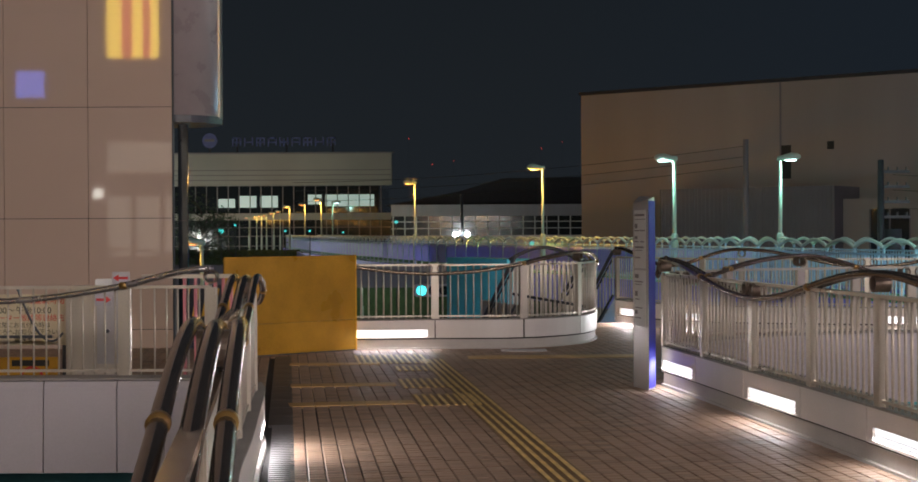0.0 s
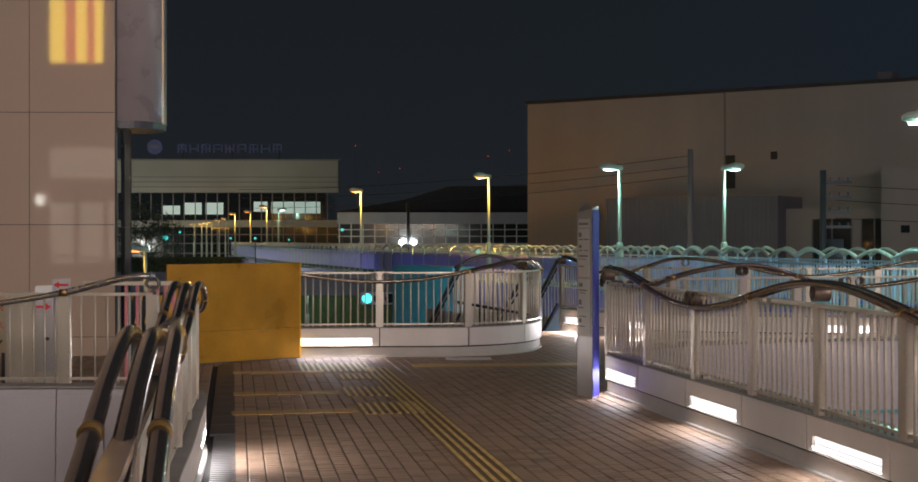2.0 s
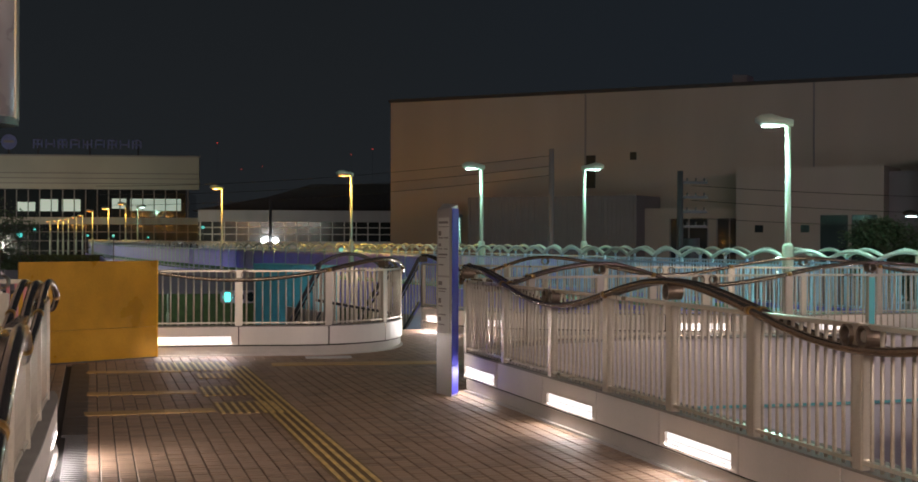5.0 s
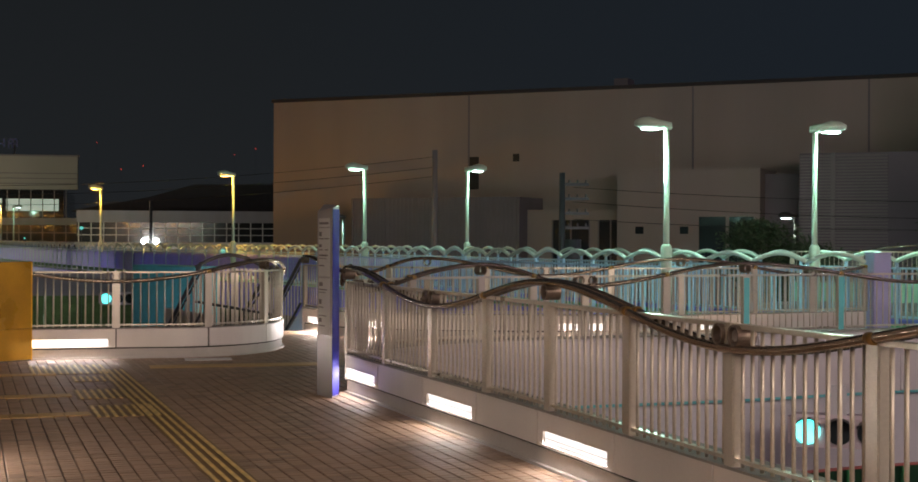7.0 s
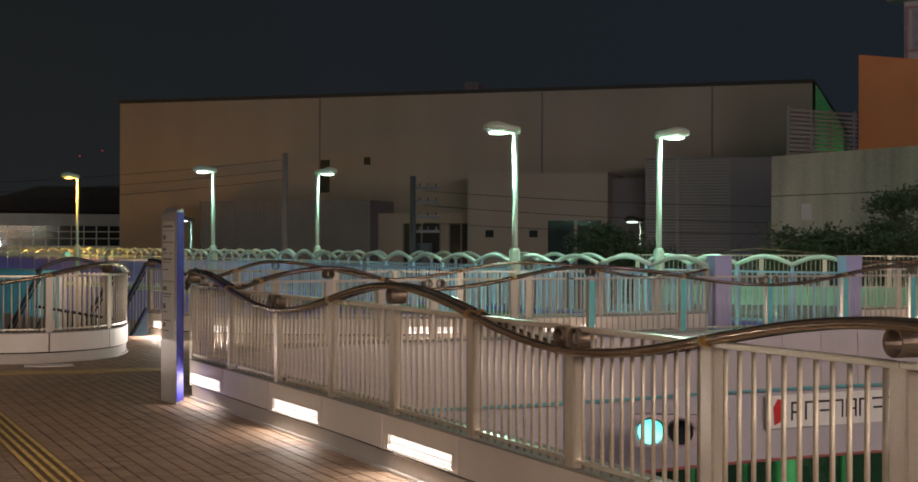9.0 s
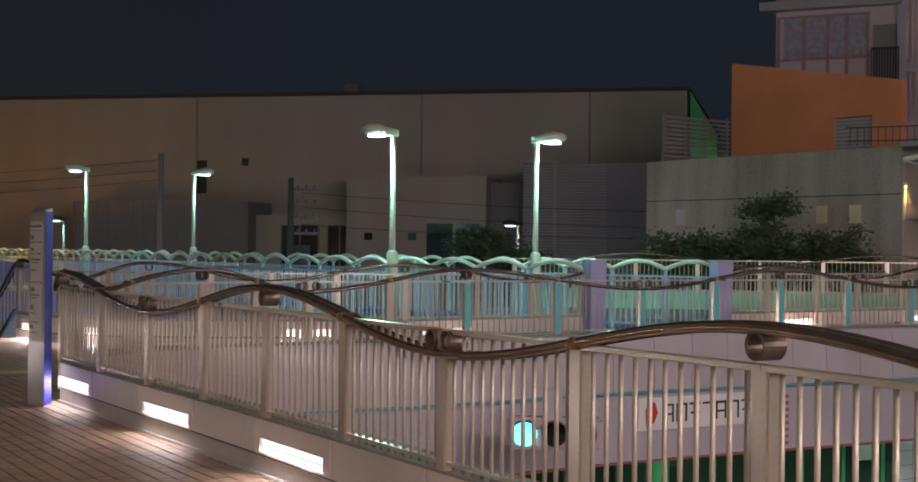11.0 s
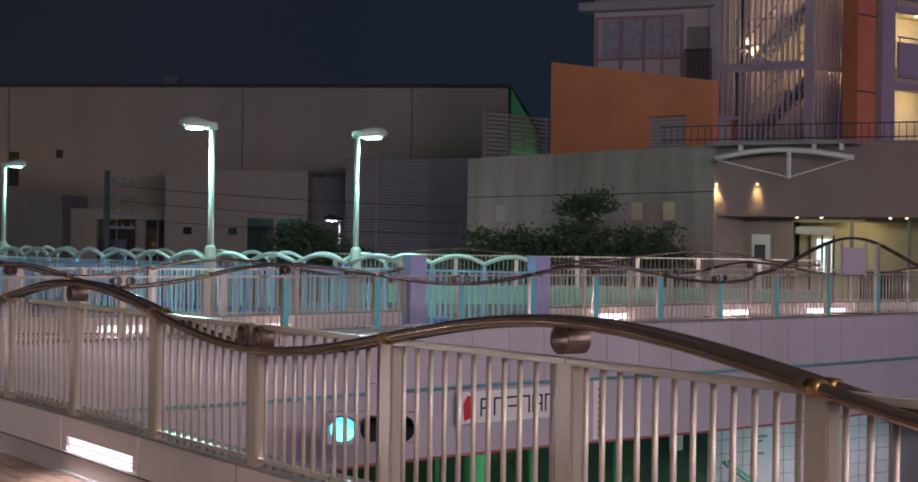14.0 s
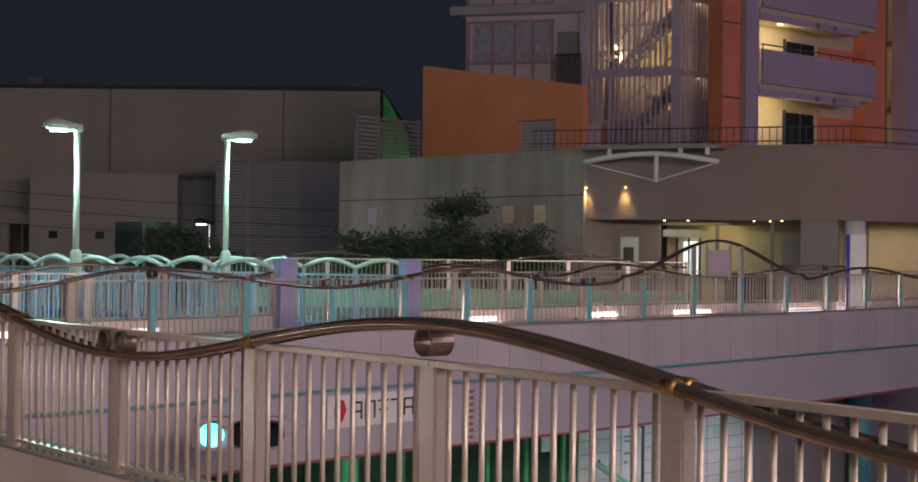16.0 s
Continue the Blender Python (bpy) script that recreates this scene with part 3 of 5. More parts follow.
n2 = thing("girder_notice", "pale notice with rows of small marks on the girder", "sign")
part("sheet", box(3.66, 4.55, -0.05, -0.038, -1.38, -0.48, m=GP), "white", n2)
for r in range(8):
    for c in range(2):
        part("mark", box(3.76 + c * 0.15, 3.86 + c * 0.15, -0.056, -0.052, -1.34 + r * 0.1, -1.29 + r * 0.1, m=GP), "redstripe", n2)
n3 = thing("girder_poster", "pink poster with small marks on the girder", "sign")
part("sheet", box(-1.68, -0.75, -0.05, -0.038, -1.25, -0.55, m=GP), "mauve", n3)


# ---- traffic signals ----
def traffic_signal(place, aim, size=0.3, label="horizontal traffic signal showing a cyan light"):
    th = thing("traffic_signal", label, "traffic signal", (0, 0, 0), "traffic signals")
    d = (Vector(aim) - Vector(place)).normalized()
    m = Matrix.Translation(place) @ Matrix.Rotation(math.atan2(d.x, -d.y), 4, "Z")
    w = size
    part("housing", box(-0.75 * w, 3.15 * w, 0.02, 0.3, -0.65 * w, 0.65 * w, 0.04, m=m), "mauve", th)
    for k in range(3):
        b = pipe([(k * 1.2 * w, 0.03, 0), (k * 1.2 * w, -0.01, 0)], 0.5 * w, 24)
        bmesh.ops.transform(b, matrix=m, verts=b.verts[:])
        part("lens", b, "cyan" if k == 0 else "glass", th, "glowing cyan lens" if k == 0 else "unlit dark lens")
        b = bmesh.new()
        seg = 20
        rows = [[b.verts.new((k * 1.2 * w + 0.56 * w * math.cos(a), y, 0.56 * w * math.sin(a))) for a in [radians(20 + 140 * j / seg) for j in range(seg + 1)]] for y in (0.02, -0.22)]
        for j in range(seg):
            b.faces.new((rows[0][j], rows[0][j + 1], rows[1][j + 1], rows[1][j]))
        bmesh.ops.solidify(b, geom=b.faces[:], thickness=0.008)
        bmesh.ops.transform(b, matrix=m, verts=b.verts[:])
        part("visor", b, "dark", th)
    part("hanger", box(0.9 * w, 1.5 * w, 0.08, 0.16, 0.65 * w, 0.65 * w + 0.35, m=m), "girder", th)
    return th


traffic_signal((7.70, 15.88, -0.678), (0, 0, 1.5))
traffic_signal((-1.2, 46.0, -0.28), (0, 0, 1.5))

# ---- information pylon ----
py = thing("sign_pylon", "tall aluminium information pylon with a deep blue side", "sign pylon", (1.76, 14.66, 0))
prof = [(0, 0), (0.10, -0.40), (0.19, -0.20), (0.09, 0.2)]
b = bmesh.new()
lo = [b.verts.new((x, y, 0.0)) for x, y in prof]
hi = [b.verts.new((x, y, z)) for (x, y), z in zip(prof, (1.85, 1.88, 1.91, 1.93))]
b.faces.new(lo[::-1])
b.faces.new(hi)
for i in range(4):
    b.faces.new((lo[i], lo[(i + 1) % 4], hi[(i + 1) % 4], hi[i]))
bmesh.ops.recalc_face_normals(b, faces=b.faces[:])
part("body", b, "pylon", py)
part("blue_side", prism([(0.106, -0.407), (0.196, -0.205), (0.193, -0.203), (0.103, -0.404)], 0.02, 1.87), "blue", py, "deep blue painted side")
FP = plane((0, 0), (0.10, -0.40))
for z0, z1 in ((1.2, 1.78), (0.62, 1.18)):
    part("notice", box(0.05, 0.36, -0.006, -0.003, z0, z1, m=FP), "white", py)
for z, w, h, g in ((1.72, 0.26, 0.022, 1), (1.685, 0.29, 0.006, 1), (1.60, 0.07, 0.045, 1), (1.57, 0.12, 0.012, 2), (1.49, 0.07, 0.03, 1), (1.46, 0.10, 0.010, 2), (1.40, 0.24, 0.018, 1), (1.375, 0.20, 0.008, 1), (1.30, 0.14, 0.012, 1), (1.10, 0.10, 0.04, 1), (1.06, 0.22, 0.012, 1), (1.035, 0.18, 0.008, 1), (0.92, 0.07, 0.05, 1), (0.885, 0.12, 0.010, 1), (0.80, 0.20, 0.010, 1), (0.74, 0.07, 0.04, 1), (0.70, 0.16, 0.010, 1)):
    for q in range(g):
        part("print_bar", box(0.07 + q * 0.15, 0.07 + q * 0.15 + w, -0.009, -0.007, z, z + h, m=FP), "louver", py)

# ---- yellow hoarding ----
YP = plane((-2.935, 18.115), (-1.385, 19.38))
ye = thing("hoarding", "scuffed plain yellow hoarding standing on the deck", "hoarding")
yl = 2.0
part("sheet", box(0, yl, 0, 0.03, 0.415, 1.27, 0.004, m=YP), "yellow", ye)
part("sheet", box(0, yl, 0.002, 0.032, 0.015, 0.411, 0.004, m=YP), "yellow", ye)
part("edge_trim", box(yl - 0.004, yl + 0.012, -0.004, 0.036, 0.0, 1.275, m=YP), "stripe", ye)
part("base_rail", box(0, yl, -0.004, 0.05, 0.0, 0.014, m=YP), "dark", ye)
for i in range(3):
    part("stay", box(0.1 + i * 0.85, 0.15 + i * 0.85, 0.032, 0.07, 0.0, 1.2, m=YP), "dark", ye)

# ---- tiled building beside the side deck ----
tb = thing("tiled_building", "glossy beige panel-clad building beside the side deck", "building")
part("core", prism([(-14, 20.035), (-3.97, 20.035), (-6.6, 30), (-14, 30)], STREET, 12), "dark", tb)
tile = None
for i in range(6):
    for j in range(-3, 6):
        m = Matrix.Translation((-3.95 - 1.16 * (i + 1), 20.0, 1.785 + 1.535 * j))
        if tile is None:
            tile = part("tile", box(0.003, 1.155, 0, 0.03, 0.004, 1.53, 0.003), "tile", tb)
            tile.matrix_local = m
        else:
            twin(tile, m)
part("corner_trim", box(-3.948, -3.93, 19.99, 20.05, STREET, 12), "dark", tb)
part("side_glass", box(-3.93, -3.80, 20.3, 20.4, STREET, 3.1), "glass", tb)
part("glass_joint", box(-3.925, -3.805, 20.29, 20.3, 1.74, 1.76), "black", tb)
cy = thing("round_bay", "grey rounded bay over the deck with a dark soffit", "bay window")
part("shell", pipe([(-4.0, 20.72, 3.22), (-4.0, 20.72, 12)], 0.60, 40), "cyl", cy, smooth=True)
part("soffit", pipe([(-4.0, 20.72, 3.12), (-4.0, 20.72, 3.22)], 0.62, 40), "dark", cy)
part("seam", box(-3.42, -3.385, 20.6, 20.84, 3.2, 12), "steel", cy)

# escalator landing things behind the side railing
eb = thing("escalator_notice", "cream notice with escalator hours behind the railing", "sign")
NP = pose(-4.46, 14.5, -0.12)
part("board", box(-0.6, 0.56, 0, 0.02, 0.58, 1.09, m=NP), "cream", eb)
for x in (-0.5, 0.5):
    part("leg", box(x - 0.02, x + 0.02, 0.02, 0.05, 0.108, 1.08, m=NP), "dark", eb)
up = Matrix.Rotation(radians(90), 4, "X")
for text, x, z, sz, c in (("エスカレーターの運転時間", 0.51, 1.0, 0.076, "red"), ("午前7:00～午後10:00", 0.38, 0.90, 0.086, "black"), ("エスカレーター故障等連絡先", 0.51, 0.828, 0.074, "red"), ("故障や異常にお気付の時は", 0.37, 0.76, 0.062, "black"), ("下のところへお知らせ下さい", 0.44, 0.692, 0.062, "black"), ("管理室", 0.19, 0.62, 0.062, "black")):
    words(text, sz, NP @ Matrix.Translation((x, -0.004, z)) @ up, c, eb, align="RIGHT")
yb = thing("yellow_notice", "yellow work notice low behind the railing", "sign")
part("board", box(-4.55, -3.95, 14.3, 14.32, 0.0, 0.36), "yellow", yb)
part("print_bar", box(-4.42, -4.05, 14.294, 14.298, 0.27, 0.33), "black", yb)
part("ring_mark", pipe([(-4.22 + 0.1 * math.cos(a * math.tau / 24), 14.294, 0.16 + 0.1 * math.sin(a * math.tau / 24)) for a in range(24)], 0.012, 6, closed=True), "red", yb)
cb = thing("control_cabinet", "grey steel control cabinet behind the railing", "cabinet")
part("body", box(-3.86, -3.30, 14.2, 14.5, 0, 1.06, 0.01), "steel", cb)
part("door", box(-3.55, -3.33, 14.18, 14.2, 0.3, 1.03, 0.006), "pylon", cb)
part("knob", pipe([(-3.44, 14.16, 0.62), (-3.44, 14.18, 0.62)], 0.02, 12), "dark", cb)
part("cap", box(-3.56, -3.38, 14.16, 14.3, 1.06, 1.13, 0.008), "white", cb)
ar = thing("arrow_sign", "small white sign with red arrows on the cabinet", "sign")
for x, z, f in ((-3.30, 1.14, -1), (-3.47, 0.93, 1)):
    part("plate", box(x - 0.085, x + 0.085, 14.13, 14.15, z - 0.06, z + 0.06, 0.004), "fascia", ar)
    part("arrow", prism([(-0.07 * f, -0.012), (0.02 * f, -0.012), (0.02 * f, -0.035), (0.075 * f, 0), (0.02 * f, 0.035), (0.02 * f, 0.012), (-0.07 * f, 0.012)], 0, 0.003), "red", ar).matrix_local = Matrix.Translation((x, 14.128, z)) @ up
es = thing("escalator_rail", "escalator balustrade with red posts beyond the side deck", "escalator")
for x in (-2.77, -2.66, -2.55, -2.46, -2.38, -2.30):
    part("post", box(x - 0.014, x + 0.014, 14.6, 14.65, 0, 1.12), "pinkpost", es, "pink painted post")
bs = thing("striped_barrier", "dark barrier with yellow warning stripes below the deck", "barrier")
part("board", box(-4.6, -3.9, 24.0, 24.04, -0.2, 0.72), "dirt", bs)
part("leg", box(-4.3, -4.2, 24.0, 24.04, STREET, -0.2), "dirt", bs)
for x in (-4.52, -4.36, -4.20, -4.04):
    part("stripe", prism([(x - 0.07, 0.2), (x - 0.02, 0.2), (x + 0.07, 0.66), (x + 0.02, 0.66)], 0, 0.004), "stripe", bs, "yellow stripe").matrix_local = Matrix.Translation((0, 23.996, 0)) @ Matrix.Rotation(radians(90), 4, "X")
part("rail", box(-3.2, -2.28, 14.6, 14.66, 1.12, 1.16), "steel", es)
ch = thing("chain", "thin dark chain hanging by the notice", "chain")
part("links", pipe([(-4.35 + 0.45 * t, 14.25, 1.05 - 0.75 * math.sin(t * 1.6) + 0.3 * t * t) for t in [i / 20 for i in range(21)]], 0.012, 6), "dark", ch)
part("bar", box(-5.6, -4.0, 14.22, 14.25, 0.55, 0.58), "dark", ch)

# ---- stairs behind the curved wall ----
st = thing("stair_railing", "dark stair handrails with steel balusters going down", "stair railing")
for (x0, y0, z0), (x1, y1, z1) in (((0.86, 22.2, 1.2), (0.16, 24.4, -0.35)), ((2.66, 25.1, 1.22), (2.22, 28.0, -0.25)), ((1.95, 22.5, 1.15), (1.2, 24.6, -0.4))):
    for dz, r in ((0, 0.03), (-0.12, 0.016), (-0.75, 0.02)):
        part("handrail", pipe([(x0, y0, z0 + dz), (x1, y1, z1 + dz)], r, 10), "dark", st, smooth=True)
    for k in range(14):
        f = k / 13
        part("baluster", pipe([(x0 + (x1 - x0) * f, y0 + (y1 - y0) * f, z0 + (z1 - z0) * f - 0.75), (x0 + (x1 - x0) * f, y0 + (y1 - y0) * f, z0 + (z1 - z0) * f - 0.1)], 0.013, 6), "steel", st)
for k in range(16):
    part("baluster", box(0.86 + k * 0.072, 0.905 + k * 0.072, 23.2, 23.212, 0.05, 1.1), "steel", st)
part("handrail", pipe([(0.8 + 1.2 * f, 23.2, 1.12 + 0.2 * math.sin(math.pi * f * 1.1)) for f in [k / 14 for k in range(15)]], 0.028, 10), "dark", st, smooth=True)
part("handrail", pipe([(0.78, 22.4, 0.62), (1.95, 22.2, 0.42)], 0.022, 8), "dark", st, smooth=True)
sg = thing("stair_flight", "pale stair flight with steps going down behind the wall", "stairs", kind="structure")
for k in range(10):
    part("step", box(0.9 - k * 0.09, 1.95 - k * 0.09, 22.5 + k * 0.28, 22.8 + k * 0.28, -0.35 - k * 0.17, -0.17 * k), "curb", sg)
b = bmesh.new()
lo = [b.verts.new(c) for c in ((2.68, 25.0, -0.3), (2.68, 25.0, 0.42), (2.22, 28.0, -1.05), (2.22, 28.0, -1.8))]
hi = [b.verts.new(v.co + Vector((0.16, 0.02, 0))) for v in lo]
b.faces.new(lo)
b.faces.new(hi[::-1])
for k in range(4):
    b.faces.new((lo[k], hi[k], hi[(k + 1) % 4], lo[(k + 1) % 4]))
bmesh.ops.recalc_face_normals(b, faces=b.faces[:])
part("cheek", b, "panel", sg, "pale sloping stair side wall")
part("cheek", prism([(0.35, 24.6), (1.0, 22.3), (1.05, 22.3), (0.40, 24.6)], -1.6, 0.42), "panel", sg)

# ---- arched walkway ----
def arched_walkway():
    th = thing("arched_railing", "pale scalloped walkway railing with blue posts and balusters", "railing")
    rest_a, rest_p, rest_b = None, None, None
    made = 0
    for line in (ARCH1, ARCH2):
        pts = spline(line, 0.3)[::1]
        n4 = [pts[i] for i in range(0, len(pts), 4)]
        for i, (a, b) in enumerate(zip(n4, n4[1:])):
            close = a.y < 48
            arc = [a.lerp(b, t) + Vector((0, 0, 1.20 + 0.155 * math.sin(math.pi * t))) for t in [k / 8 for k in range(9)]]
            if close:
                part("arch", pipe(arc, 0.042, 8), "railgreen", th, smooth=True)
                part("post", pipe([a, a + Vector((0, 0, 1.2))], 0.035, 6), "railblue", th)
            else:
                rest_a = pipe(arc[::2], 0.045, 5, rest_a)
                rest_p = pipe([a, a + Vector((0, 0, 1.2))], 0.035, 4, rest_p)
            for k in range(9 if close else 0):
                p = a.lerp(b, (k + 0.5) / 9)
                rest_b = (rest_b or []) + [p]
        part("fence_bar", strip_profile(pts[::2], [(-0.02, 1.04), (0.02, 1.04), (0.02, 1.08), (-0.02, 1.08)]), "railblue", th)
        part("fence_foot", strip_profile(pts[::2], [(-0.02, 0.12), (0.02, 0.12), (0.02, 0.16), (-0.02, 0.16)]), "railblue", th)
    for line in (ARCH1, ARCH2):
        far = [p for p in spline(line, 1.0) if p.y > 44]
        part("side_panel", strip_profile(far, [(-0.01, 0.3), (0.01, 0.3), (0.01, 0.98), (-0.01, 0.98)]), "panelblue", th, "violet-blue solid side panel")
    tagged(part("arch_set", rest_a, "railgreen", th, smooth=True), kind="stuff")
    tagged(part("post_set", rest_p, "railblue", th), kind="stuff")
    # balusters as one joined mesh of slim square bars
    v, f = [], []
    for p in rest_b:
        o = len(v)
        for z in (0.14, 1.06):
            for sx, sy in ((-1, -1), (1, -1), (1, 1), (-1, 1)):
                v.append((p.x + sx * 0.013, p.y + sy * 0.013, z))
        f += [(o + k, o + (k + 1) % 4, o + 4 + (k + 1) % 4, o + 4 + k) for k in range(4)]
    me = bpy.data.meshes.new("baluster_set")
    me.from_pydata(v, [], f)
    me.materials.append(M["railblue"])
    o = new("baluster_set", me)
    o.parent = th
    tagged(o, kind="stuff")
    wd = thing("arched_walkway_deck", "blue-grey deck of the scalloped walkway", "walkway", kind="structure")
    mid = [a.lerp(b, 0.5) for a, b in zip(spline(ARCH1, 1.0)[::2], spline(ARCH2, 1.0)[::2])]
    part("slab", strip_profile(mid, [(-1.75, -0.02), (1.75, -0.02), (1.75, -0.3), (-1.75, -0.3)]), "greenlit", wd)
    for s in (-1, 1):
        part("edge_beam", strip_profile(mid, [(s * 1.76, 0.08), (s * 1.9, 0.08), (s * 1.9, -0.9), (s * 1.76, -0.9)]), "panelblue", wd)


arched_walkway()
for x, y in ((12.15, 22.5), (15.02, 22.92)):
    pl = thing("square_pillar", "lilac painted square pillar at the walkway junction", "pillar", (x, y, 0), "junction pillars")
    part("shaft", box(-0.16, 0.16, -0.16, 0.16, 0, 1.36, 0.01), "purple", pl)
    part("cap", box(-0.17, 0.17, -0.17, 0.17, 1.36, 1.38, 0.006), "purple", pl)
    part("foot", box(-0.18, 0.18, -0.18, 0.18, 0, 0.06, 0.006), "purple", pl)

# panel framed by the tall crest of the branch railing
pn = thing("crest_panel", "translucent panel framed under the tall handrail crest", "panel")
CP = plane((18.85, 19.3), (20.4, 19.62))
part("sheet", box(0.45, 1.15, -0.01, 0.01, 1.12, 1.62, m=CP), "mauve", pn)
for x in (0.4, 1.18):
    part("stile", box(x, x + 0.04, -0.02, 0.02, 1.06, 1.72, m=CP), "steel", pn)
p2 = thing("branch_sign_pylon", "white sign pylon with a blue edge on the branch deck", "sign pylon", (26.6, 21.97, 0))
part("body", box(-0.22, 0.14, -0.06, 0.06, 0, 2.02, 0.006, m=Matrix.Rotation(radians(-42), 4, "Z")), "white", p2)
part("blue_edge", box(-0.30, -0.222, -0.06, 0.06, 0, 2.02, m=Matrix.Rotation(radians(-42), 4, "Z")), "blue", p2)


# ---- street lamps ----
def street_lamp(x, y, top, side, color, glass, power, z0=0.0, turn=0.0, s=1.0, paint="pole"):
    """Lamp post with a flat rounded head; side -1 or 1: the way the head reaches. Some calls place unseen posts added
    as fill.
    """
    th = thing("street_lamp", "slim lamp post with a flat overhanging head, lit; unseen ones are added fill", "street lamp", (x, y, z0), "street lamps")
    h = top - z0
    r = Matrix.Rotation(radians(turn), 4, "Z") @ Matrix.Diagonal((side, 1, 1, 1))
    part("pole", pipe([(0, 0, 0), (0, 0, h)], [0.062 * s, 0.05 * s], 14), paint, th, smooth=True)
    part("sleeve", pipe([(0, 0, 0), (0, 0, 1.44), (0, 0, 1.5)], [0.105 * s, 0.105 * s, 0.07 * s], 14), paint, th, smooth=True)
    b = bmesh.new()
    prof = [(-0.09, 0.10, -0.005, 0.13), (0.1, 0.13, 0.0, 0.17), (0.32, 0.16, 0.01, 0.24), (0.5, 0.13, 0.03, 0.22), (0.60, 0.06, 0.07, 0.16)]
    rows = []
    for px_, w, z0_, z1_ in prof:
        rows.append([b.verts.new((px_ * s, w * s * math.cos(a), h + ((z0_ + z1_) / 2 + (z1_ - z0_) / 2 * math.sin(a)) * s)) for a in [k * math.tau / 12 for k in range(12)]])
    for r0, r1 in zip(rows, rows[1:]):
        for k in range(12):
            b.faces.new((r0[k], r0[(k + 1) % 12], r1[(k + 1) % 12], r1[k]))
    b.faces.new(rows[0])
    b.faces.new(rows[-1])
    bmesh.ops.transform(b, matrix=r, verts=b.verts[:])
    bmesh.ops.recalc_face_normals(b, faces=b.faces[:])
    part("head", b, paint, th, smooth=True)
    b = box(0.16 * s, 0.48 * s, -0.1 * s, 0.1 * s, h - 0.004 * s, h + 0.03 * s, 0.01, m=r)
    part("lens", b, glass, th, "glowing lens under the head")
    q = r @ Vector((0.34 * s, 0, 0))
    lamp("street_light", "POINT", (x + q.x, y + q.y, top - 0.1), power * 0.35, color, 0.08)
    return th


for x, y, top, side in ((9.55, 25.7, 3.65, -1), (12.66, 25.95, 3.66, 1), (6.50, 43.7, 3.68, -1), (9.62, 43.4, 3.66, 1)):
    street_lamp(x, y, top, side, MERCURY, "lampgreen", 900 if y < 30 else 480, turn=-12)
for x, y, top, side in ((2.95, 51.0, 3.75, -1), (-2.0, 66.0, 3.75, -1), (-9.3, 98.0, 3.75, -1), (-12.2, 115, 3.75, -1), (-14.6, 125, 3.75, -1)):
    street_lamp(x, y, top, side, SODIUM, "lampsodium", 700, s=0.9)
for x, y in ((-18.7, 151.6), (-21.1, 165.3), (-24.1, 181.6), (-26.0, 191.0), (-28.1, 201.4), (-30.2, 208.7)):
    street_lamp(x * 140 / y, 140, 1.57 + 2.18 * 140 / y, -1, SODIUM, "lampsodium", 60, z0=-0.1, s=0.8)
street_lamp(-12.2, 140, 4.4, 1, MERCURY, "lampgreen", 150, z0=-3, s=1.3)
street_lamp(-7.1, 40, 1.25, -1, SODIUM, "lampsodium", 45, z0=STREET)
street_lamp(7.6, 57.0, 2.4, -1, MERCURY, "lampgreen", 250, z0=STREET, paint="dark")
street_lamp(19.4, 41.2, 2.25, -1, (0.85, 1.0, 0.85), "lampgreen", 260, z0=STREET, paint="black", s=0.9)
# unseen post added to give the abutment its cyan-blue light
street_lamp(0.6, 33.0, -1.4, -1, (0.35, 0.72, 1.0), "lampgreen", 1300, z0=STREET, paint="dark")
# unseen posts added as fill for the hall, in the road, lower than the walkway
for x, y, c, w in ((2.0, 58.0, SODIUM, 2050), (9.0, 50.0, SODIUM, 90), (17.0, 45.5, (0.88, 0.66, 1.0), 130), (23.5, 46.0, (0.88, 0.66, 1.0), 120)):
    street_lamp(x, y, 0.5, -1, c, "lampsodium" if c is SODIUM else "lampgreen", w, z0=STREET)
# more unseen posts added as fill: terminal, concrete, far street, violet walkway panels
street_lamp(-30.0, 128.0, 0.7, -1, (0.95, 0.95, 0.8), "lampsodium", 9500, z0=STREET)
street_lamp(18.0, 35.5, -0.8, -1, (1.0, 0.74, 0.80), "lampgreen", 520, z0=STREET)
street_lamp(-7.5, 112.0, -1.0, -1, (0.85, 1.0, 0.7), "lampgreen", 1700, z0=STREET)
street_lamp(-6.0, 62.0, -1.5, -1, (0.50, 0.55, 1.0), "lampgreen", 900, z0=STREET)
street_lamp(-13.0, 95.0, -2.0, -1, (0.50, 0.55, 1.0), "lampgreen", 1700, z0=STREET)

# two unseen posts outside the view, added as lilac fill on the facades
street_lamp(52.0, -12.0, 12.0, -1, (0.86, 0.60, 1.0), "lampgreen", 13000, z0=STREET)
street_lamp(47.0, 21.0, 9.0, -1, (0.86, 0.60, 1.0), "lampgreen", 1700, z0=STREET)

# ---- factory hall ----
AP = plane((6.05, 71.5), (32.4, 52.5))
ha = thing("factory_hall", "large plain beige windowless hall with a dark roof edge", "building")
part("wall", box(0, 32.5, 0, 30, STREET, 8.26, m=AP), "bldA", ha)
part("roof", box(-0.08, 32.58, -0.08, 30, 8.264, 8.42, m=AP), "roofline", ha)
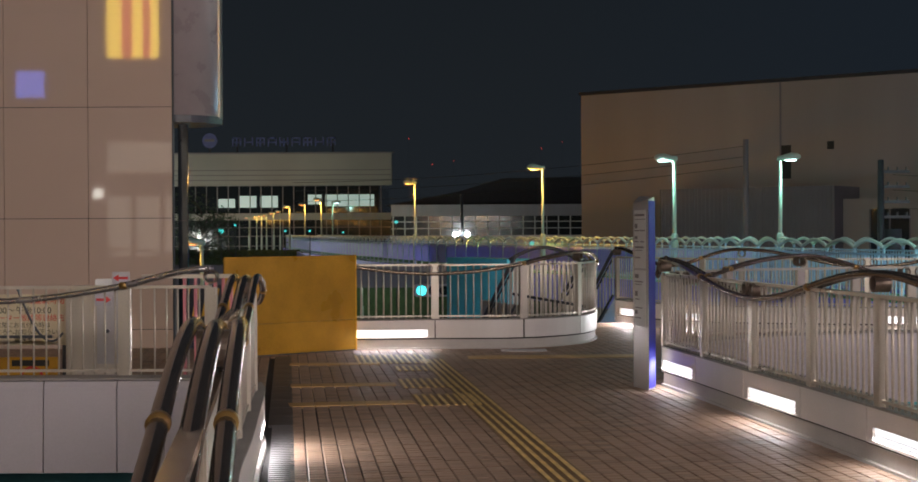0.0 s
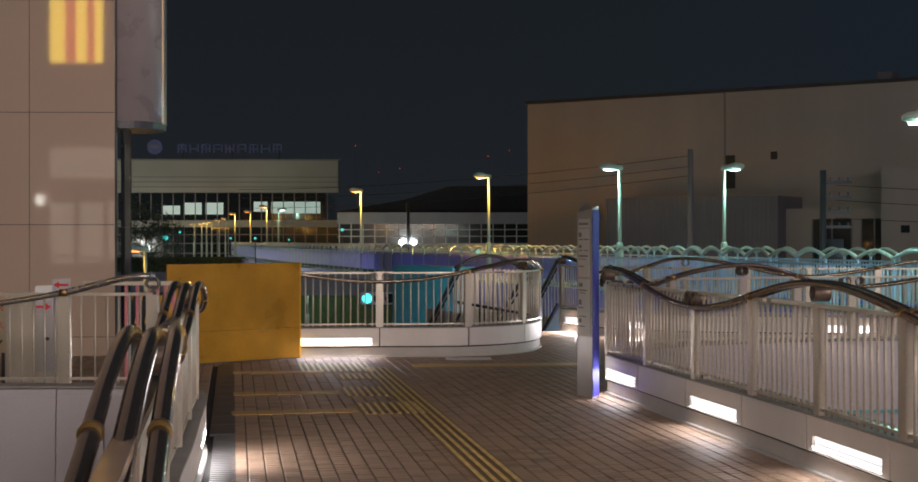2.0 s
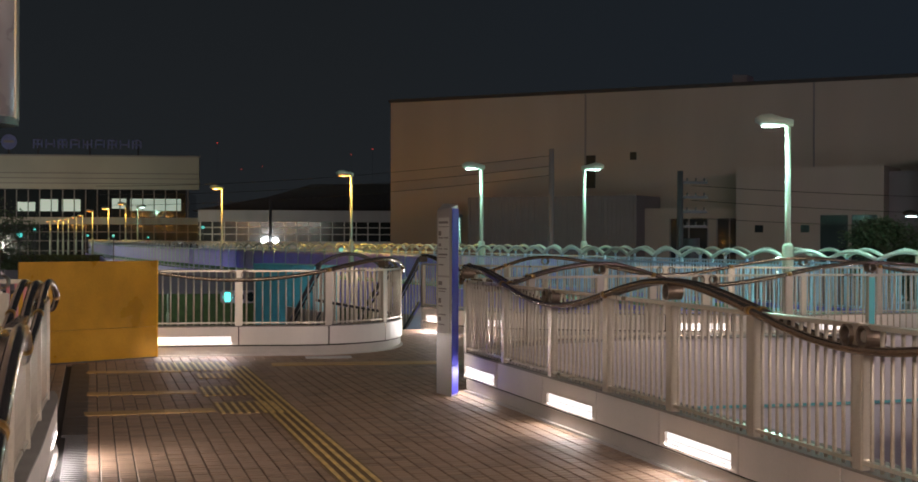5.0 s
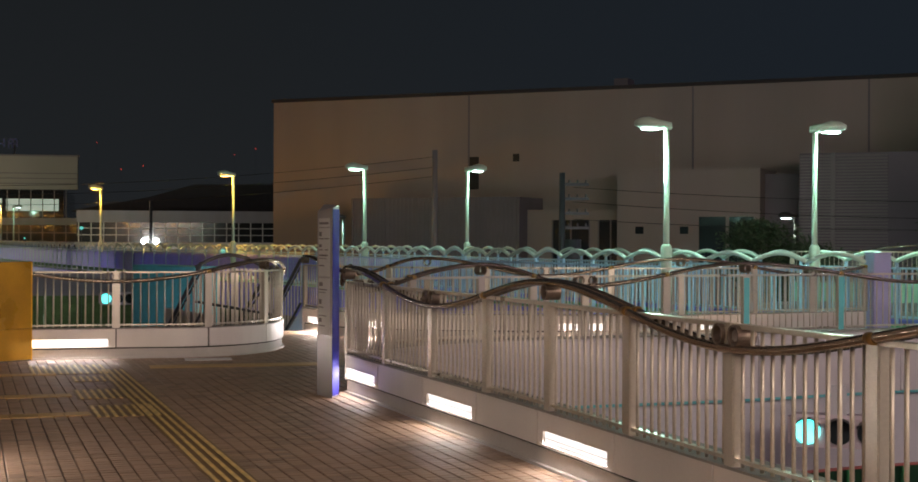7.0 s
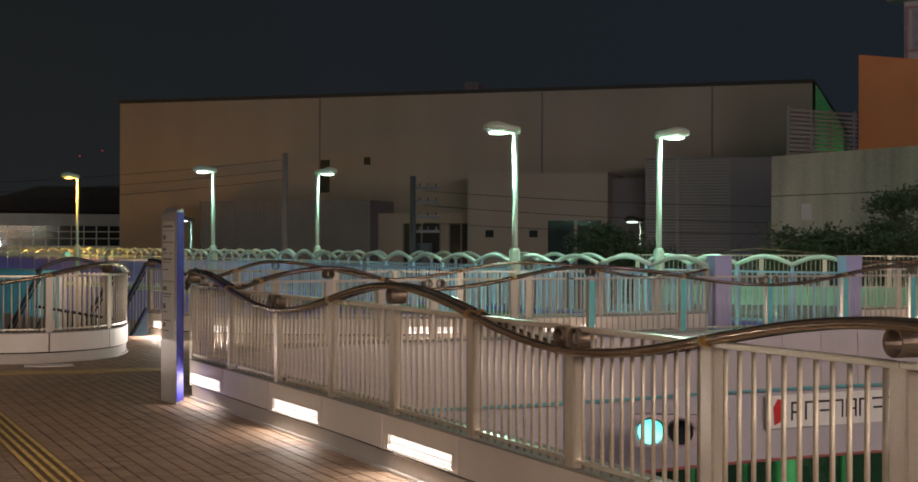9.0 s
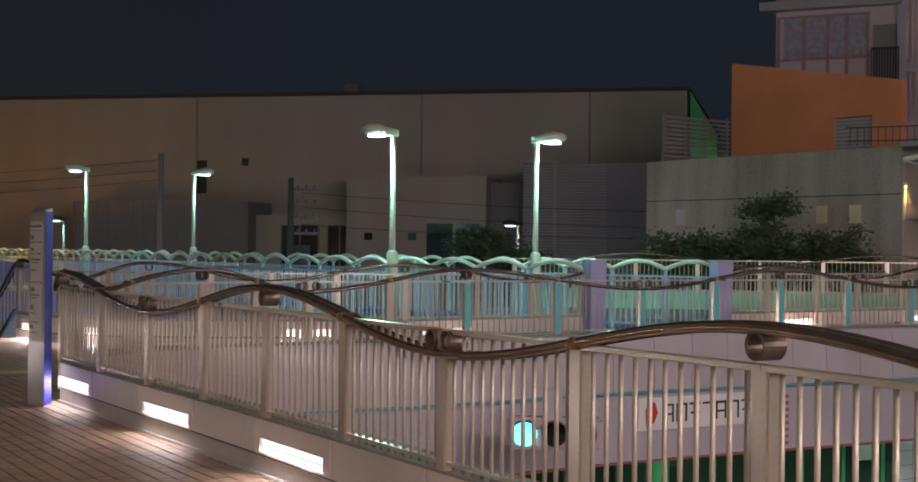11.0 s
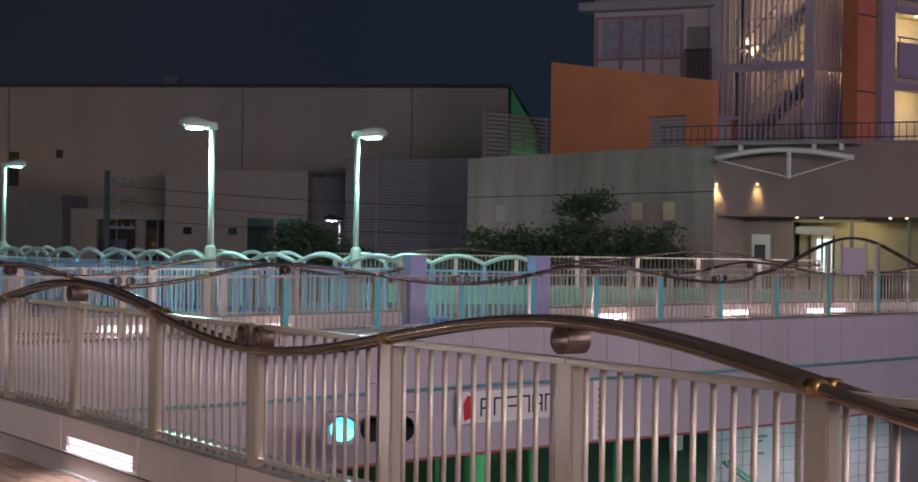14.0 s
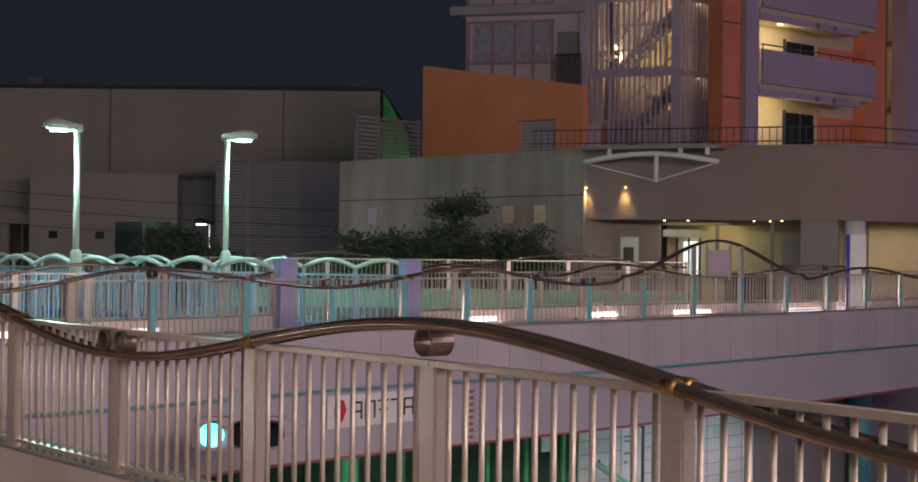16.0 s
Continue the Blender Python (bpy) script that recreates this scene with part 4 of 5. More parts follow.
for s_ in (10.45, 21.0, 28.4):
    part("wall_joint", box(s_ - 0.04, s_ + 0.04, -0.04, 0.0, 4.6 if s_ == 21.0 else STREET, 8.25, m=AP), "bldA2", ha)
b = prism([(32.6, -8.3), (33.7, -6.4), (33.9, -3.6), (32.6, -3.6)], 0.4, 6.0)
bmesh.ops.transform(b, matrix=AP @ Matrix.Rotation(radians(-90), 4, "X"), verts=b.verts[:])
bmesh.ops.recalc_face_normals(b, faces=b.faces[:])
# the green floodlight's glow is put into the gable's colour as well
part("green_gable", b, "greenlit", ha)
for s0, s1, z0, z1 in ((10.5, 10.95, 3.9, 5.4), (12.65, 12.95, 5.15, 5.5)):
    part("vent", box(s0, s1, -0.05, 0.0, z0, z1, m=AP), "black", ha)
part("roof_box", box(17.1, 17.75, 1, 2, 8.42, 8.85, m=AP), "bldA2", ha)
gf = thing("green_floodlight", "small green floodlight behind the slatted screen", "floodlight")
part("lens", box(32.9, 33.15, -1.0, -0.9, 4.5, 4.62, m=AP), "window_lit", gf, "glowing lens")
part("bracket", box(32.95, 33.1, -0.9, 0.41, 4.42, 4.5, m=AP), "dark", gf)
lamp("green_light", "POINT", AP @ Vector((33.6, 0.1, 4.6)), 45, (0.12, 1.0, 0.35), 0.1)
an = thing("corrugated_annex", "low grey panelled annex with vertical ribs", "building")
part("wall", box(6.0, 14.1, -3.0, -0.02, STREET, 3.45, m=AP), "bldA2", an)
for k in range(6):
    part("rib", box(6.0 + k * 1.62 - 0.05, 6.0 + k * 1.62 + 0.05, -3.07, -3.0, STREET, 3.44, m=AP), "bldA2", an)
for k in range(40):
    part("corrugation", box(6.1 + k * 0.2, 6.2 + k * 0.2, -3.03, -3.0, STREET, 3.43, m=AP), "bldA2", an)
lw = thing("low_office", "low office block with dark windows", "building")
part("wall", box(14.12, 18.55, -2.0, -0.02, STREET, 2.9, m=AP), "bldA", lw)
for s0, s1 in ((15.3, 17.0), (17.4, 18.5)):
    w = part("window", box(s0, s1, -2.03, -2.0, 0.2, 2.45, m=AP), "glass", lw)
    for k in range(3):
        part("mullion", box(s0 + (s1 - s0) * k / 2 - 0.03, s0 + (s1 - s0) * k / 2 + 0.03, -2.06, -2.03, 0.2, 2.45, m=AP), "bldA2", w)
bk = thing("office_block", "mauve-grey block with a pair of dark windows", "building")
part("wall", box(18.6, 24.6, -3.2, -0.02, STREET, 4.5, m=AP), "bldA", bk)
for s0, s1, z0, z1 in ((22.1, 23.2, 0.4, 2.55), (23.35, 24.35, 0.4, 2.55), (19.4, 19.75, 1.85, 2.15), (21.3, 21.65, 1.85, 2.15)):
    part("window", box(s0, s1, -3.23, -3.2, z0, z1, m=AP), "glass", bk)
part("link_roof", box(24.62, 26.5, -2.4, -0.02, STREET, 4.3, m=AP), "bldA2", bk)
lv = thing("louver_box", "tall grey louvred plant screen", "building")
part("core", box(26.5, 31.4, -5.0, -0.02, STREET, 4.95, m=AP), "bldA2", lv)
for k in range(46):
    part("slat", box(26.5, 29.8, -5.08, -5.0, -0.5 + k * 0.118, -0.44 + k * 0.118, m=AP), "louver", lv)
part("mullion", box(27.7, 27.85, -5.12, -5.0, STREET, 4.96, m=AP), "louver", lv)

# utility poles and wires
def utility_pole(x, y, top, arms):
    th = thing("utility_pole", "dark utility pole with crossarms and insulators", "utility pole", (x, y, STREET), "utility poles")
    h = top - STREET
    part("shaft", pipe([(0, 0, 0), (0, 0, h)], [0.15, 0.10], 10), "dark" if arms else "bldA2", th, smooth=True)
    for k in range(arms):
        part("crossarm", box(-0.1, 0.95, -0.05, 0.05, h - 0.45 - k * 0.5, h - 0.35 - k * 0.5), "dark", th)
        for j in range(3):
            part("insulator", pipe([(0.25 + j * 0.3, 0, h - 0.35 - k * 0.5), (0.25 + j * 0.3, 0, h - 0.24 - k * 0.5)], 0.035, 8), "dark", th)
    if arms:
        part("transformer", pipe([(0.4, 0, h - 3.2), (0.4, 0, h - 2.3)], 0.28, 14), "dark", th, smooth=True)


utility_pole(10.77, 54.4, 5.0, 0)
utility_pole(14.0, 48.1, 3.9, 4)
for (a, b) in (((10.77, 54.4, 4.75), (-8, 70, 4.0)), ((10.77, 54.4, 4.35), (-8, 70, 3.6)), ((10.77, 54.4, 4.0), (-8, 70, 3.1)), ((14.4, 48.1, 3.4), (34, 40, 3.0)), ((14.4, 48.1, 2.9), (34, 40, 2.4)), ((14.4, 48.1, 2.3), (34, 40, 2.2))):
    A_, B_ = Vector(a), Vector(b)
    wr = thing("overhead_wire", "thin dark overhead wire between poles", "wire", group="overhead wires")
    part("cable", pipe([A_.lerp(B_, t) - Vector((0, 0, 1.2 * t * (1 - t))) for t in [k / 16 for k in range(17)]], 0.011, 5), "black", wr)

# ---- concrete podium, orange block ----
M["concrete"].node_tree.nodes["Mapping"].inputs["Scale"].default_value = (2.2, 2.2, 0.22)
KP = plane((23.7, 40.7), (25.6, 30.9))
cw = thing("concrete_block", "stained board-marked concrete block with small slots", "building")
part("wall", box(0, 10.2, 0, 9, STREET, 4.38, m=KP), "concrete", cw)
for s0 in (1.4, 7.2, 8.4):
    part("slot", box(s0, s0 + 0.42, -0.02, 0.0, 2.35, 2.85, m=KP), "cream" if s0 > 5 else "mauve", cw)
for z in (3.1,):
    part("form_joint", box(0, 10.2, -0.008, 0.0, z, z + 0.03, m=KP), "granite", cw)
brnd = random.Random(8)
for k in range(17):
    out = brnd.uniform(0.006, 0.03)
    part("board_course", box(5.3 + brnd.uniform(0, 0.5), 10.2, -out, 0.0, -0.6 + k * 0.292, -0.6 + k * 0.292 + 0.28, m=KP), "concrete", cw)
OP = plane((26.8, 41.0), (28.7, 34.9))
orb = thing("orange_block", "orange rendered block with a sloping top and a louvred opening", "building")
b = bmesh.new()
outline = [(0.3, 4.39), (4.2, 4.39), (4.2, 5.7), (5.7, 5.7), (5.7, 4.39), (6.7, 4.39), (6.7, 6.7), (0.3, 7.75)]
fr = [b.verts.new((x, 0, z)) for x, z in outline]
bk_ = [b.verts.new((x, 0.3, z)) for x, z in outline]
b.faces.new(fr[::-1])
b.faces.new(bk_)
for i in range(8):
    b.faces.new((fr[i], fr[(i + 1) % 8], bk_[(i + 1) % 8], bk_[i]))
bmesh.ops.transform(b, matrix=OP, verts=b.verts[:])
bmesh.ops.recalc_face_normals(b, faces=b.faces[:])
part("wall", b, "orange", orb)
for k in range(11):
    part("slat", box(4.2, 5.7, 0.2, 0.25, 4.42 + k * 0.118, 4.5 + k * 0.118, m=OP), "mauve", orb)
part("back_panel", box(4.2, 5.7, 0.302, 0.34, 4.4, 5.7, m=OP), "louver", orb)
fn = thing("slat_fence", "grey slatted roof screen on the concrete block", "fence")
FNP = plane((24.15, 40.4), (26.9, 41.2))
for k in range(11):
    part("slat", box(0, 3.2, 0, 0.04, 4.42 + k * 0.14, 4.5 + k * 0.14, m=FNP), "louver", fn)
for x in (0.0, 1.0, 2.0, 3.1):
    part("post", box(x, x + 0.07, 0.05, 0.11, 4.38, 5.98, m=FNP), "louver", fn)

# ---- apartment tower with bay windows ----
TP = plane((30.5, 48.0), (36.5, 41.0))
tw = thing("bay_tower", "mauve tower with pink-framed bay windows and a pale eave", "building")
part("wall", box(2.7, 8.0, 0, 6, 4.4, 22, m=TP), "towerwall", tw)
for lev in range(3):
    z = 10.58 + lev * 3.0
    part("eave", box(2.2, 7.4, -0.6, 0.3, z, z + 0.32, 0.03, m=TP), "fascia", tw)
for lev in range(2):
    z0 = 8.35 + lev * 3.0
    for k, (s0, s1) in enumerate(((3.0, 3.7), (3.85, 4.6), (4.72, 5.3), (5.42, 6.05))):
        w = part("window", box(s0, s1, -0.03, 0.0, z0 + 0.45, z0 + 1.95, m=TP), "frosted", tw)
        part("sill_panel", box(s0, s1, -0.03, 0.0, z0 - 0.3, z0 + 0.35, m=TP), "towerwall", w)
    for s0 in (2.75, 3.72, 4.61, 5.31, 6.06):
        part("mullion", box(s0, s0 + 0.11, -0.08, 0.0, z0 - 0.4, z0 + 2.0, m=TP), "pinkframe", tw)
    for z in (z0 - 0.4, z0 + 0.36, z0 + 1.96):
        part("transom", box(2.75, 6.2, -0.085, 0.0, z, z + 0.08, m=TP), "pinkframe", tw)
br_ = part("balcony_rail", box(6.3, 7.3, -0.4, -0.35, 8.95, 9.02, m=TP), "dirt", tw)
for k in range(11):
    part("rail_bar", box(6.3 + k * 0.097, 6.33 + k * 0.097, -0.39, -0.36, 7.7, 8.95, m=TP), "dirt", br_)
part("balcony_recess", box(6.3, 7.3, -0.02, 0.0, 7.7, 9.9, m=TP), "louver", tw)

# ---- stair cage and balconies ----
C1, C2 = plane((35.1, 42.4), (36.9, 39.2)), plane((36.9, 39.2), (39.6, 39.7))
sc = thing("stair_cage", "lilac steel stair cage with vertical bars and lit landings", "stair tower")
for m, s0, w in ((C1, -0.02, 0.34), (C1, 3.58, 0.36), (C2, 2.72, 0.14)):
    part("column", box(s0, s0 + w, -0.1, 0.16, 4.45, 16.5, m=m), "cage", sc)
for z in (8.1, 10.9, 13.7):
    part("beam", box(0.32, 3.58, -0.07, 0.1, z, z + 0.3, m=C1), "cage", sc)
    part("beam", box(0.28, 2.72, -0.07, 0.1, z + 0.02, z + 0.2, m=C2), "cage", sc)
    for q in (0.95, 1.9):
        part("guard_rail", box(0.32, 3.58, 0.02, 0.06, z + q, z + q + 0.05, m=C1), "cage", sc)
        part("guard_rail", box(0.28, 2.72, 0.02, 0.06, z + q, z + q + 0.05, m=C2), "cage", sc)
part("guard_rail", box(1.25, 3.58, 0.02, 0.06, 6.5, 6.56, m=C1), "cage", sc)
part("door_post", box(1.1, 1.22, -0.05, 0.06, 4.45, 8.1, m=C1), "cage", sc)
part("door_head", box(0.32, 1.1, -0.04, 0.06, 6.35, 6.5, m=C1), "cage", sc)
part("door_leaf", box(0.4, 1.08, 0.3, 0.34, 4.45, 6.35, m=C1), "orange", sc, "orange door leaf")
bars = {}
for m, s0, s1, z0, z1 in [(C1, 0.48, 3.55, 8.4, 16.4), (C1, 1.34, 3.55, 4.75, 8.1), (C1, 0.45, 1.1, 6.5, 8.1), (C2, 0.42, 2.7, 4.75, 16.4)]:
    for k in range(round((s1 - s0) / 0.205)):
        at = m @ Matrix.Translation((s0 + k * 0.205, 0, z0))
        if (z0, z1) not in bars:
            bars[z0, z1] = part("bar", box(-0.04, 0.04, -0.04, 0.04, 0, z1 - z0), "cage", sc)
            bars[z0, z1].matrix_local = at
        else:
            twin(bars[z0, z1], at)
for lev in range(4):
    z0 = 5.55 + lev * 2.75
    for k in range(13):
        part("step", box(1.22 + k * 0.17, 1.5 + k * 0.17, 0.35, 1.5, z0 + k * 0.175, z0 + k * 0.175 + 0.05, m=C1), "white", sc)
        part("riser", box(1.22 + k * 0.17, 1.24 + k * 0.17, 0.35, 1.5, z0 + k * 0.175 - 0.125, z0 + k * 0.175, m=C1), "cage", sc)
    part("stringer", pipe([C1 @ Vector((1.15, 0.3, z0 - 0.12)), C1 @ Vector((3.5, 0.3, z0 + 2.25))], 0.09, 6), "cage", sc)
    part("handrail", pipe([C1 @ Vector((1.15, 0.3, z0 + 0.95)), C1 @ Vector((3.5, 0.3, z0 + 3.3))], 0.04, 6), "cage", sc)
    part("return_flight", box(0.35, 1.2, 0.3, 2.6, z0 + 0.55 + 0.02, z0 + 0.7, m=C1), "cage", sc)
    part("landing", box(0.3, 2.7, 0.3, 1.6, z0 + 1.75, z0 + 1.9, m=C2), "cage", sc)
for m, s0, s1 in ((C1, 0.2, 3.7), (C2, 0.3, 2.9)):
    part("back_wall", box(s0, s1, 2.9, 3.05, 4.45, 16.4, m=m), "mauve", sc)
for m, s0, z in ((C1, 1.32, 9.22), (C2, 1.75, 8.13), (C1, 1.32, 11.95), (C2, 1.75, 10.9)):
    part("light", pipe([m @ Vector((s0, 0.2, z - 0.06)), m @ Vector((s0, 0.2, z + 0.06))], 0.11, 12), "downlight", sc, "glowing round stair lamp")
    lamp("stair_light", "POINT", m @ Vector((s0, 1.3, z - 0.25)), 30 if m is C1 else 22, (1.0, 0.74, 0.30), 0.1)
# cream patch puts the stair lamp's light on the back wall into colour
part("landing_wall", box(0.45, 2.9, 2.7, 2.85, 8.45, 9.75, m=C1), "cream", sc)
QP = plane((39.1, 37.1), (46.1, 37.8))
ap = thing("apartment_block", "orange and mauve apartment block with lit balconies", "building")
part("orange_column", box(-1.62, -0.62, 0.35, 1.0, 4.45, 17, m=QP), "orange", ap)
part("grey_column", box(-0.6, 0.12, 0.1, 0.5, 4.45, 17, m=QP), "mauve", ap)
for z in (7.15, 9.85, 12.6):
    part("column_joint", box(-1.62, -0.62, 0.335, 0.35, z, z + 0.05, m=QP), "granite", ap)
for bay in (0.0, 10.9):
    QO = QP @ Matrix.Translation((bay, 0, 0))
    part("back_wall", box(0.13, 8.6, 1.9, 2.1, 4.45, 17, m=QO), "cream", ap)
    part("orange_wall", box(8.62, 10.0, 1.3, 2.1, 4.45, 17, m=QO), "orange", ap)
    part("grey_pier", box(10.02, 10.98, 0.3, 1.0, 4.45, 17, m=QO), "mauve", ap)
    for lev in range(-1, 4):
        z = 7.88 + lev * 2.78
        bal = part("balcony", box(0.13, 7.28, 0.05, 1.9, z - 0.3, z - 0.08, m=QO), "cream", ap)
        if lev >= 0:
            part("parapet", box(0.13, 7.3, -0.08, 0.04, z, z + 1.14, 0.01, m=QO), "mauve", bal)
            part("slab_edge", box(0.13, 7.32, -0.14, 0.04, z - 0.12, z - 0.004, m=QO), "fascia", bal)
            part("soffit_beam", box(0.13, 6.4, 0.06, 0.25, z - 0.55, z - 0.302, m=QO), "mauve", bal)
            for x in (3.6, 4.7):
                part("pipe_bracket", pipe([QO @ Vector((x, 0.0, z - 0.42)), QO @ Vector((x, 0.06, z - 0.42))], 0.11, 10), "louver", bal)
            part("top_rail", box(0.13, 7.28, -0.03, 0.01, z + 1.30, z + 1.34, m=QO), "dirt", bal)
            for k in range(6):
                part("rail_post", box(0.2 + k * 1.4, 0.23 + k * 1.4, -0.02, 0.0, z + 1.14, z + 1.30, m=QO), "dirt", bal)
        part("window", box(4.0, 5.85, 1.84, 1.9, z + 0.1, z + 2.0, m=QO), "glass", ap)
        part("window_frame", box(3.92, 4.0, 1.8, 1.9, z + 0.1, z + 2.08, m=QO), "dark", ap)
        part("window_frame", box(4.9, 4.96, 1.8, 1.84, z + 0.1, z + 2.0, m=QO), "dark", ap)
        part("partition", box(6.15, 8.5, 1.8, 1.88, z + 0.1, z + 1.98, m=QO), "orange", ap, "orange partition panel")
        if lev < 2:
            part("ceiling_light", pipe([QO @ Vector((2.43, 0.9, z + 2.37)), QO @ Vector((2.43, 0.9, z + 2.46))], 0.12, 14), "downlight", ap, "glowing round ceiling lamp")
            lamp("balcony_light", "POINT", QO @ Vector((2.9, 0.9, z + 1.9)), 34, (1.0, 0.82, 0.42), 0.1)

# ---- tiled shop building ----
BP = plane((25.6, 30.9), (29.9, 25.1))
br = thing("shop_building", "brown tile-clad shop building over a glazed entrance", "building")
part("upper_wall", prism([(BP @ Vector((s, d, 0)))[:2] for s, d in ((0.15, 0), (7.5, 0), (12.5, 6.0), (18, 24), (4, 24))], 2.45, 4.36), "brick", br)
for k in range(17):
    part("tile_course", box(0.15, 7.5, -0.012, 0.0, 2.5 + k * 0.107, 2.585 + k * 0.107, m=BP), "brick", br)
part("coping", prism([(BP @ Vector((s, d, 0)))[:2] for s, d in ((0.1, -0.05), (7.55, -0.05), (12.6, 6.0), (18.1, 24), (4, 24))], 4.364, 4.43), "louver", br)
part("entrance_wall", box(0.0, 2.0, 1.2, 1.4, -0.4, 2.45, m=BP), "brick", br)
part("shop_back", box(2.0, 7.4, 2.6, 2.8, -0.4, 2.45, m=BP), "cream", br)
part("shop_floor", box(-0.2, 12, -0.5, 8, -0.4, 0.0, m=BP), "curb", br)
for s0 in (2.0, 3.6, 5.1):
    part("frame", box(s0, s0 + 0.09, 1.2, 1.3, 0, 2.45, m=BP), "louver", br)
part("lit_door", box(2.5, 2.9, 2.5, 2.58, 0.95, 1.88, m=BP), "doorlight", br, "brightly lit glass door")
part("door_sign", box(2.15, 3.2, 1.2, 1.26, 2.0, 2.2, m=BP), "pylon", br)
part("poster_frame", box(0.9, 1.55, 1.14, 1.2, 1.0, 2.05, m=BP), "louver", br)
part("poster", box(0.97, 1.48, 1.12, 1.14, 1.08, 1.98, m=BP), "white", br)
part("poster_mark", box(1.05, 1.35, 1.11, 1.12, 1.3, 1.7, m=BP), "granite", br)
part("panel_column", box(6.0, 6.95, 0.1, 0.6, 0, 2.45, m=BP), "louver", br)
part("round_column", pipe([BP @ Vector((7.35, 0.45, 0)), BP @ Vector((7.35, 0.45, 2.45))], 0.28, 24), "white", br, smooth=True)
part("inner_door", box(5.25, 5.85, 2.5, 2.58, 0, 2.0, m=BP), "mauve", br)
part("side_back", prism([(BP @ Vector((s, d, 0)))[:2] for s, d in ((7.6, 2.5), (12.5, 8.0), (12.3, 8.2), (7.4, 2.7))], -0.4, 2.45), "cream", br)
for s0, d0 in ((2.3, 0.6), (2.95, 0.6), (4.7, 0.8), (5.1, 1.0), (5.45, 0.7)):
    part("downlight", pipe([BP @ Vector((s0, d0, 2.42)), BP @ Vector((s0, d0, 2.45))], 0.03, 12), "downlight", br, "glowing recessed lamp")
part("header", box(2.0, 5.95, 1.22, 1.28, 2.32, 2.45, m=BP), "louver", br)
part("gold_jamb", box(5.88, 5.97, 1.1, 1.3, 0, 2.45, m=BP), "brass", br)
for s0 in (2.32, 2.66, 2.98):
    part("door_stile", box(s0 - 0.025, s0 + 0.025, 2.42, 2.48, 0, 1.98, m=BP), "dark", br)
part("counter", box(3.75, 4.9, 2.1, 2.5, 0, 1.0, 0.02, m=BP), "bark", br)
lamp("shop_light", "AREA", BP @ Vector((3.2, 1.3, 2.4)), 13, (0.98, 0.86, 0.32), 3.0, BP @ Vector((3.2, 1.3, 0)), 1.4)
lamp("side_shop_light", "AREA", BP @ Vector((9.0, 2.2, 2.4)), 14, (0.98, 0.86, 0.32), 2.5, BP @ Vector((9.0, 2.2, 0)), 1.2)
for s0 in (0.25, 1.35):
    part("facade_lamp", box(s0 - 0.025, s0 + 0.025, -0.07, -0.014, 3.30, 3.325, m=BP), "downlight", br, "glowing facade lamp")
    lamp("facade_light", "SPOT", BP @ Vector((s0, -0.06, 3.27)), 85, (1.0, 0.74, 0.25), 0.03, BP @ Vector((s0, -0.03, 2.0)), spot=58)
aw = thing("truss_awning", "white curved steel truss carrying a walkway edge", "awning")
for d0 in (-0.9,):
    part("chord", pipe([BP @ Vector((s + 0.35, d0, 3.95 + 0.22 * math.sin(math.pi * s / 3.6))) for s in [0.05 + 3.6 * k / 16 for k in range(17)]], 0.07, 8), "white", aw, smooth=True)
    part("tie", pipe([BP @ Vector((0.45, d0, 3.92)), BP @ Vector((2.35, d0, 3.45)), BP @ Vector((3.95, d0, 3.92))], 0.02, 6), "white", aw)
    part("strut", pipe([BP @ Vector((2.35, d0, 3.42)), BP @ Vector((2.35, d0, 4.18))], 0.06, 8), "white", aw)
part("deck_edge", box(0.3, 4.05, -1.0, 0.0, 4.3, 4.4, m=BP), "louver", aw)
for s0 in (1.05, 2.95, 3.65):
    part("bolt", box(s0, s0 + 0.1, -1.0, -0.85, 4.14, 4.3, m=BP), "white", aw)
rr = thing("roof_railing", "dark roof railing on the shop building", "railing")
for z in (4.55, 4.92):
    part("rail", pipe([BP @ Vector((-1.4, 0.2, z)), BP @ Vector((3.7, 0.2, z)), BP @ Vector((7.3, 0.3, z)), BP @ Vector((12.0, 6.0, z))], 0.018, 6), "dark", rr)
for k in range(46):
    s0 = -1.3 + k * 0.19
    d0 = 0.2
    part("bar", pipe([BP @ Vector((s0, d0, 4.42)), BP @ Vector((s0, d0, 4.92))], 0.011, 5), "dark", rr)

# ---- street level under the branch deck ----
UP = plane((14.4, 23.5), (24.0, 25.0))
ug = thing("street_front", "white tiled street front with dark green glazing under the deck", "building")
part("tiled_wall", box(6.1, 12.6, 0, 0.3, STREET, -1.2, m=UP), "white", ug)
# shade on the front's right stretch is put into this grey
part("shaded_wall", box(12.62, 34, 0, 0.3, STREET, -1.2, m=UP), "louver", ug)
for k in range(14):
    part("tile_joint", box(6.1, 12.6, -0.006, 0.0, STREET + k * 0.3, STREET + k * 0.3 + 0.012, m=UP), "louver", ug)
for k in range(9):
    part("tile_joint", box(6.5 + k * 0.7, 6.512 + k * 0.7, -0.005, 0.0, STREET, -1.2, m=UP), "louver", ug)
part("glazing", box(-6, 6.05, 0, 0.1, STREET, -1.2, m=UP), "greenglass", ug)
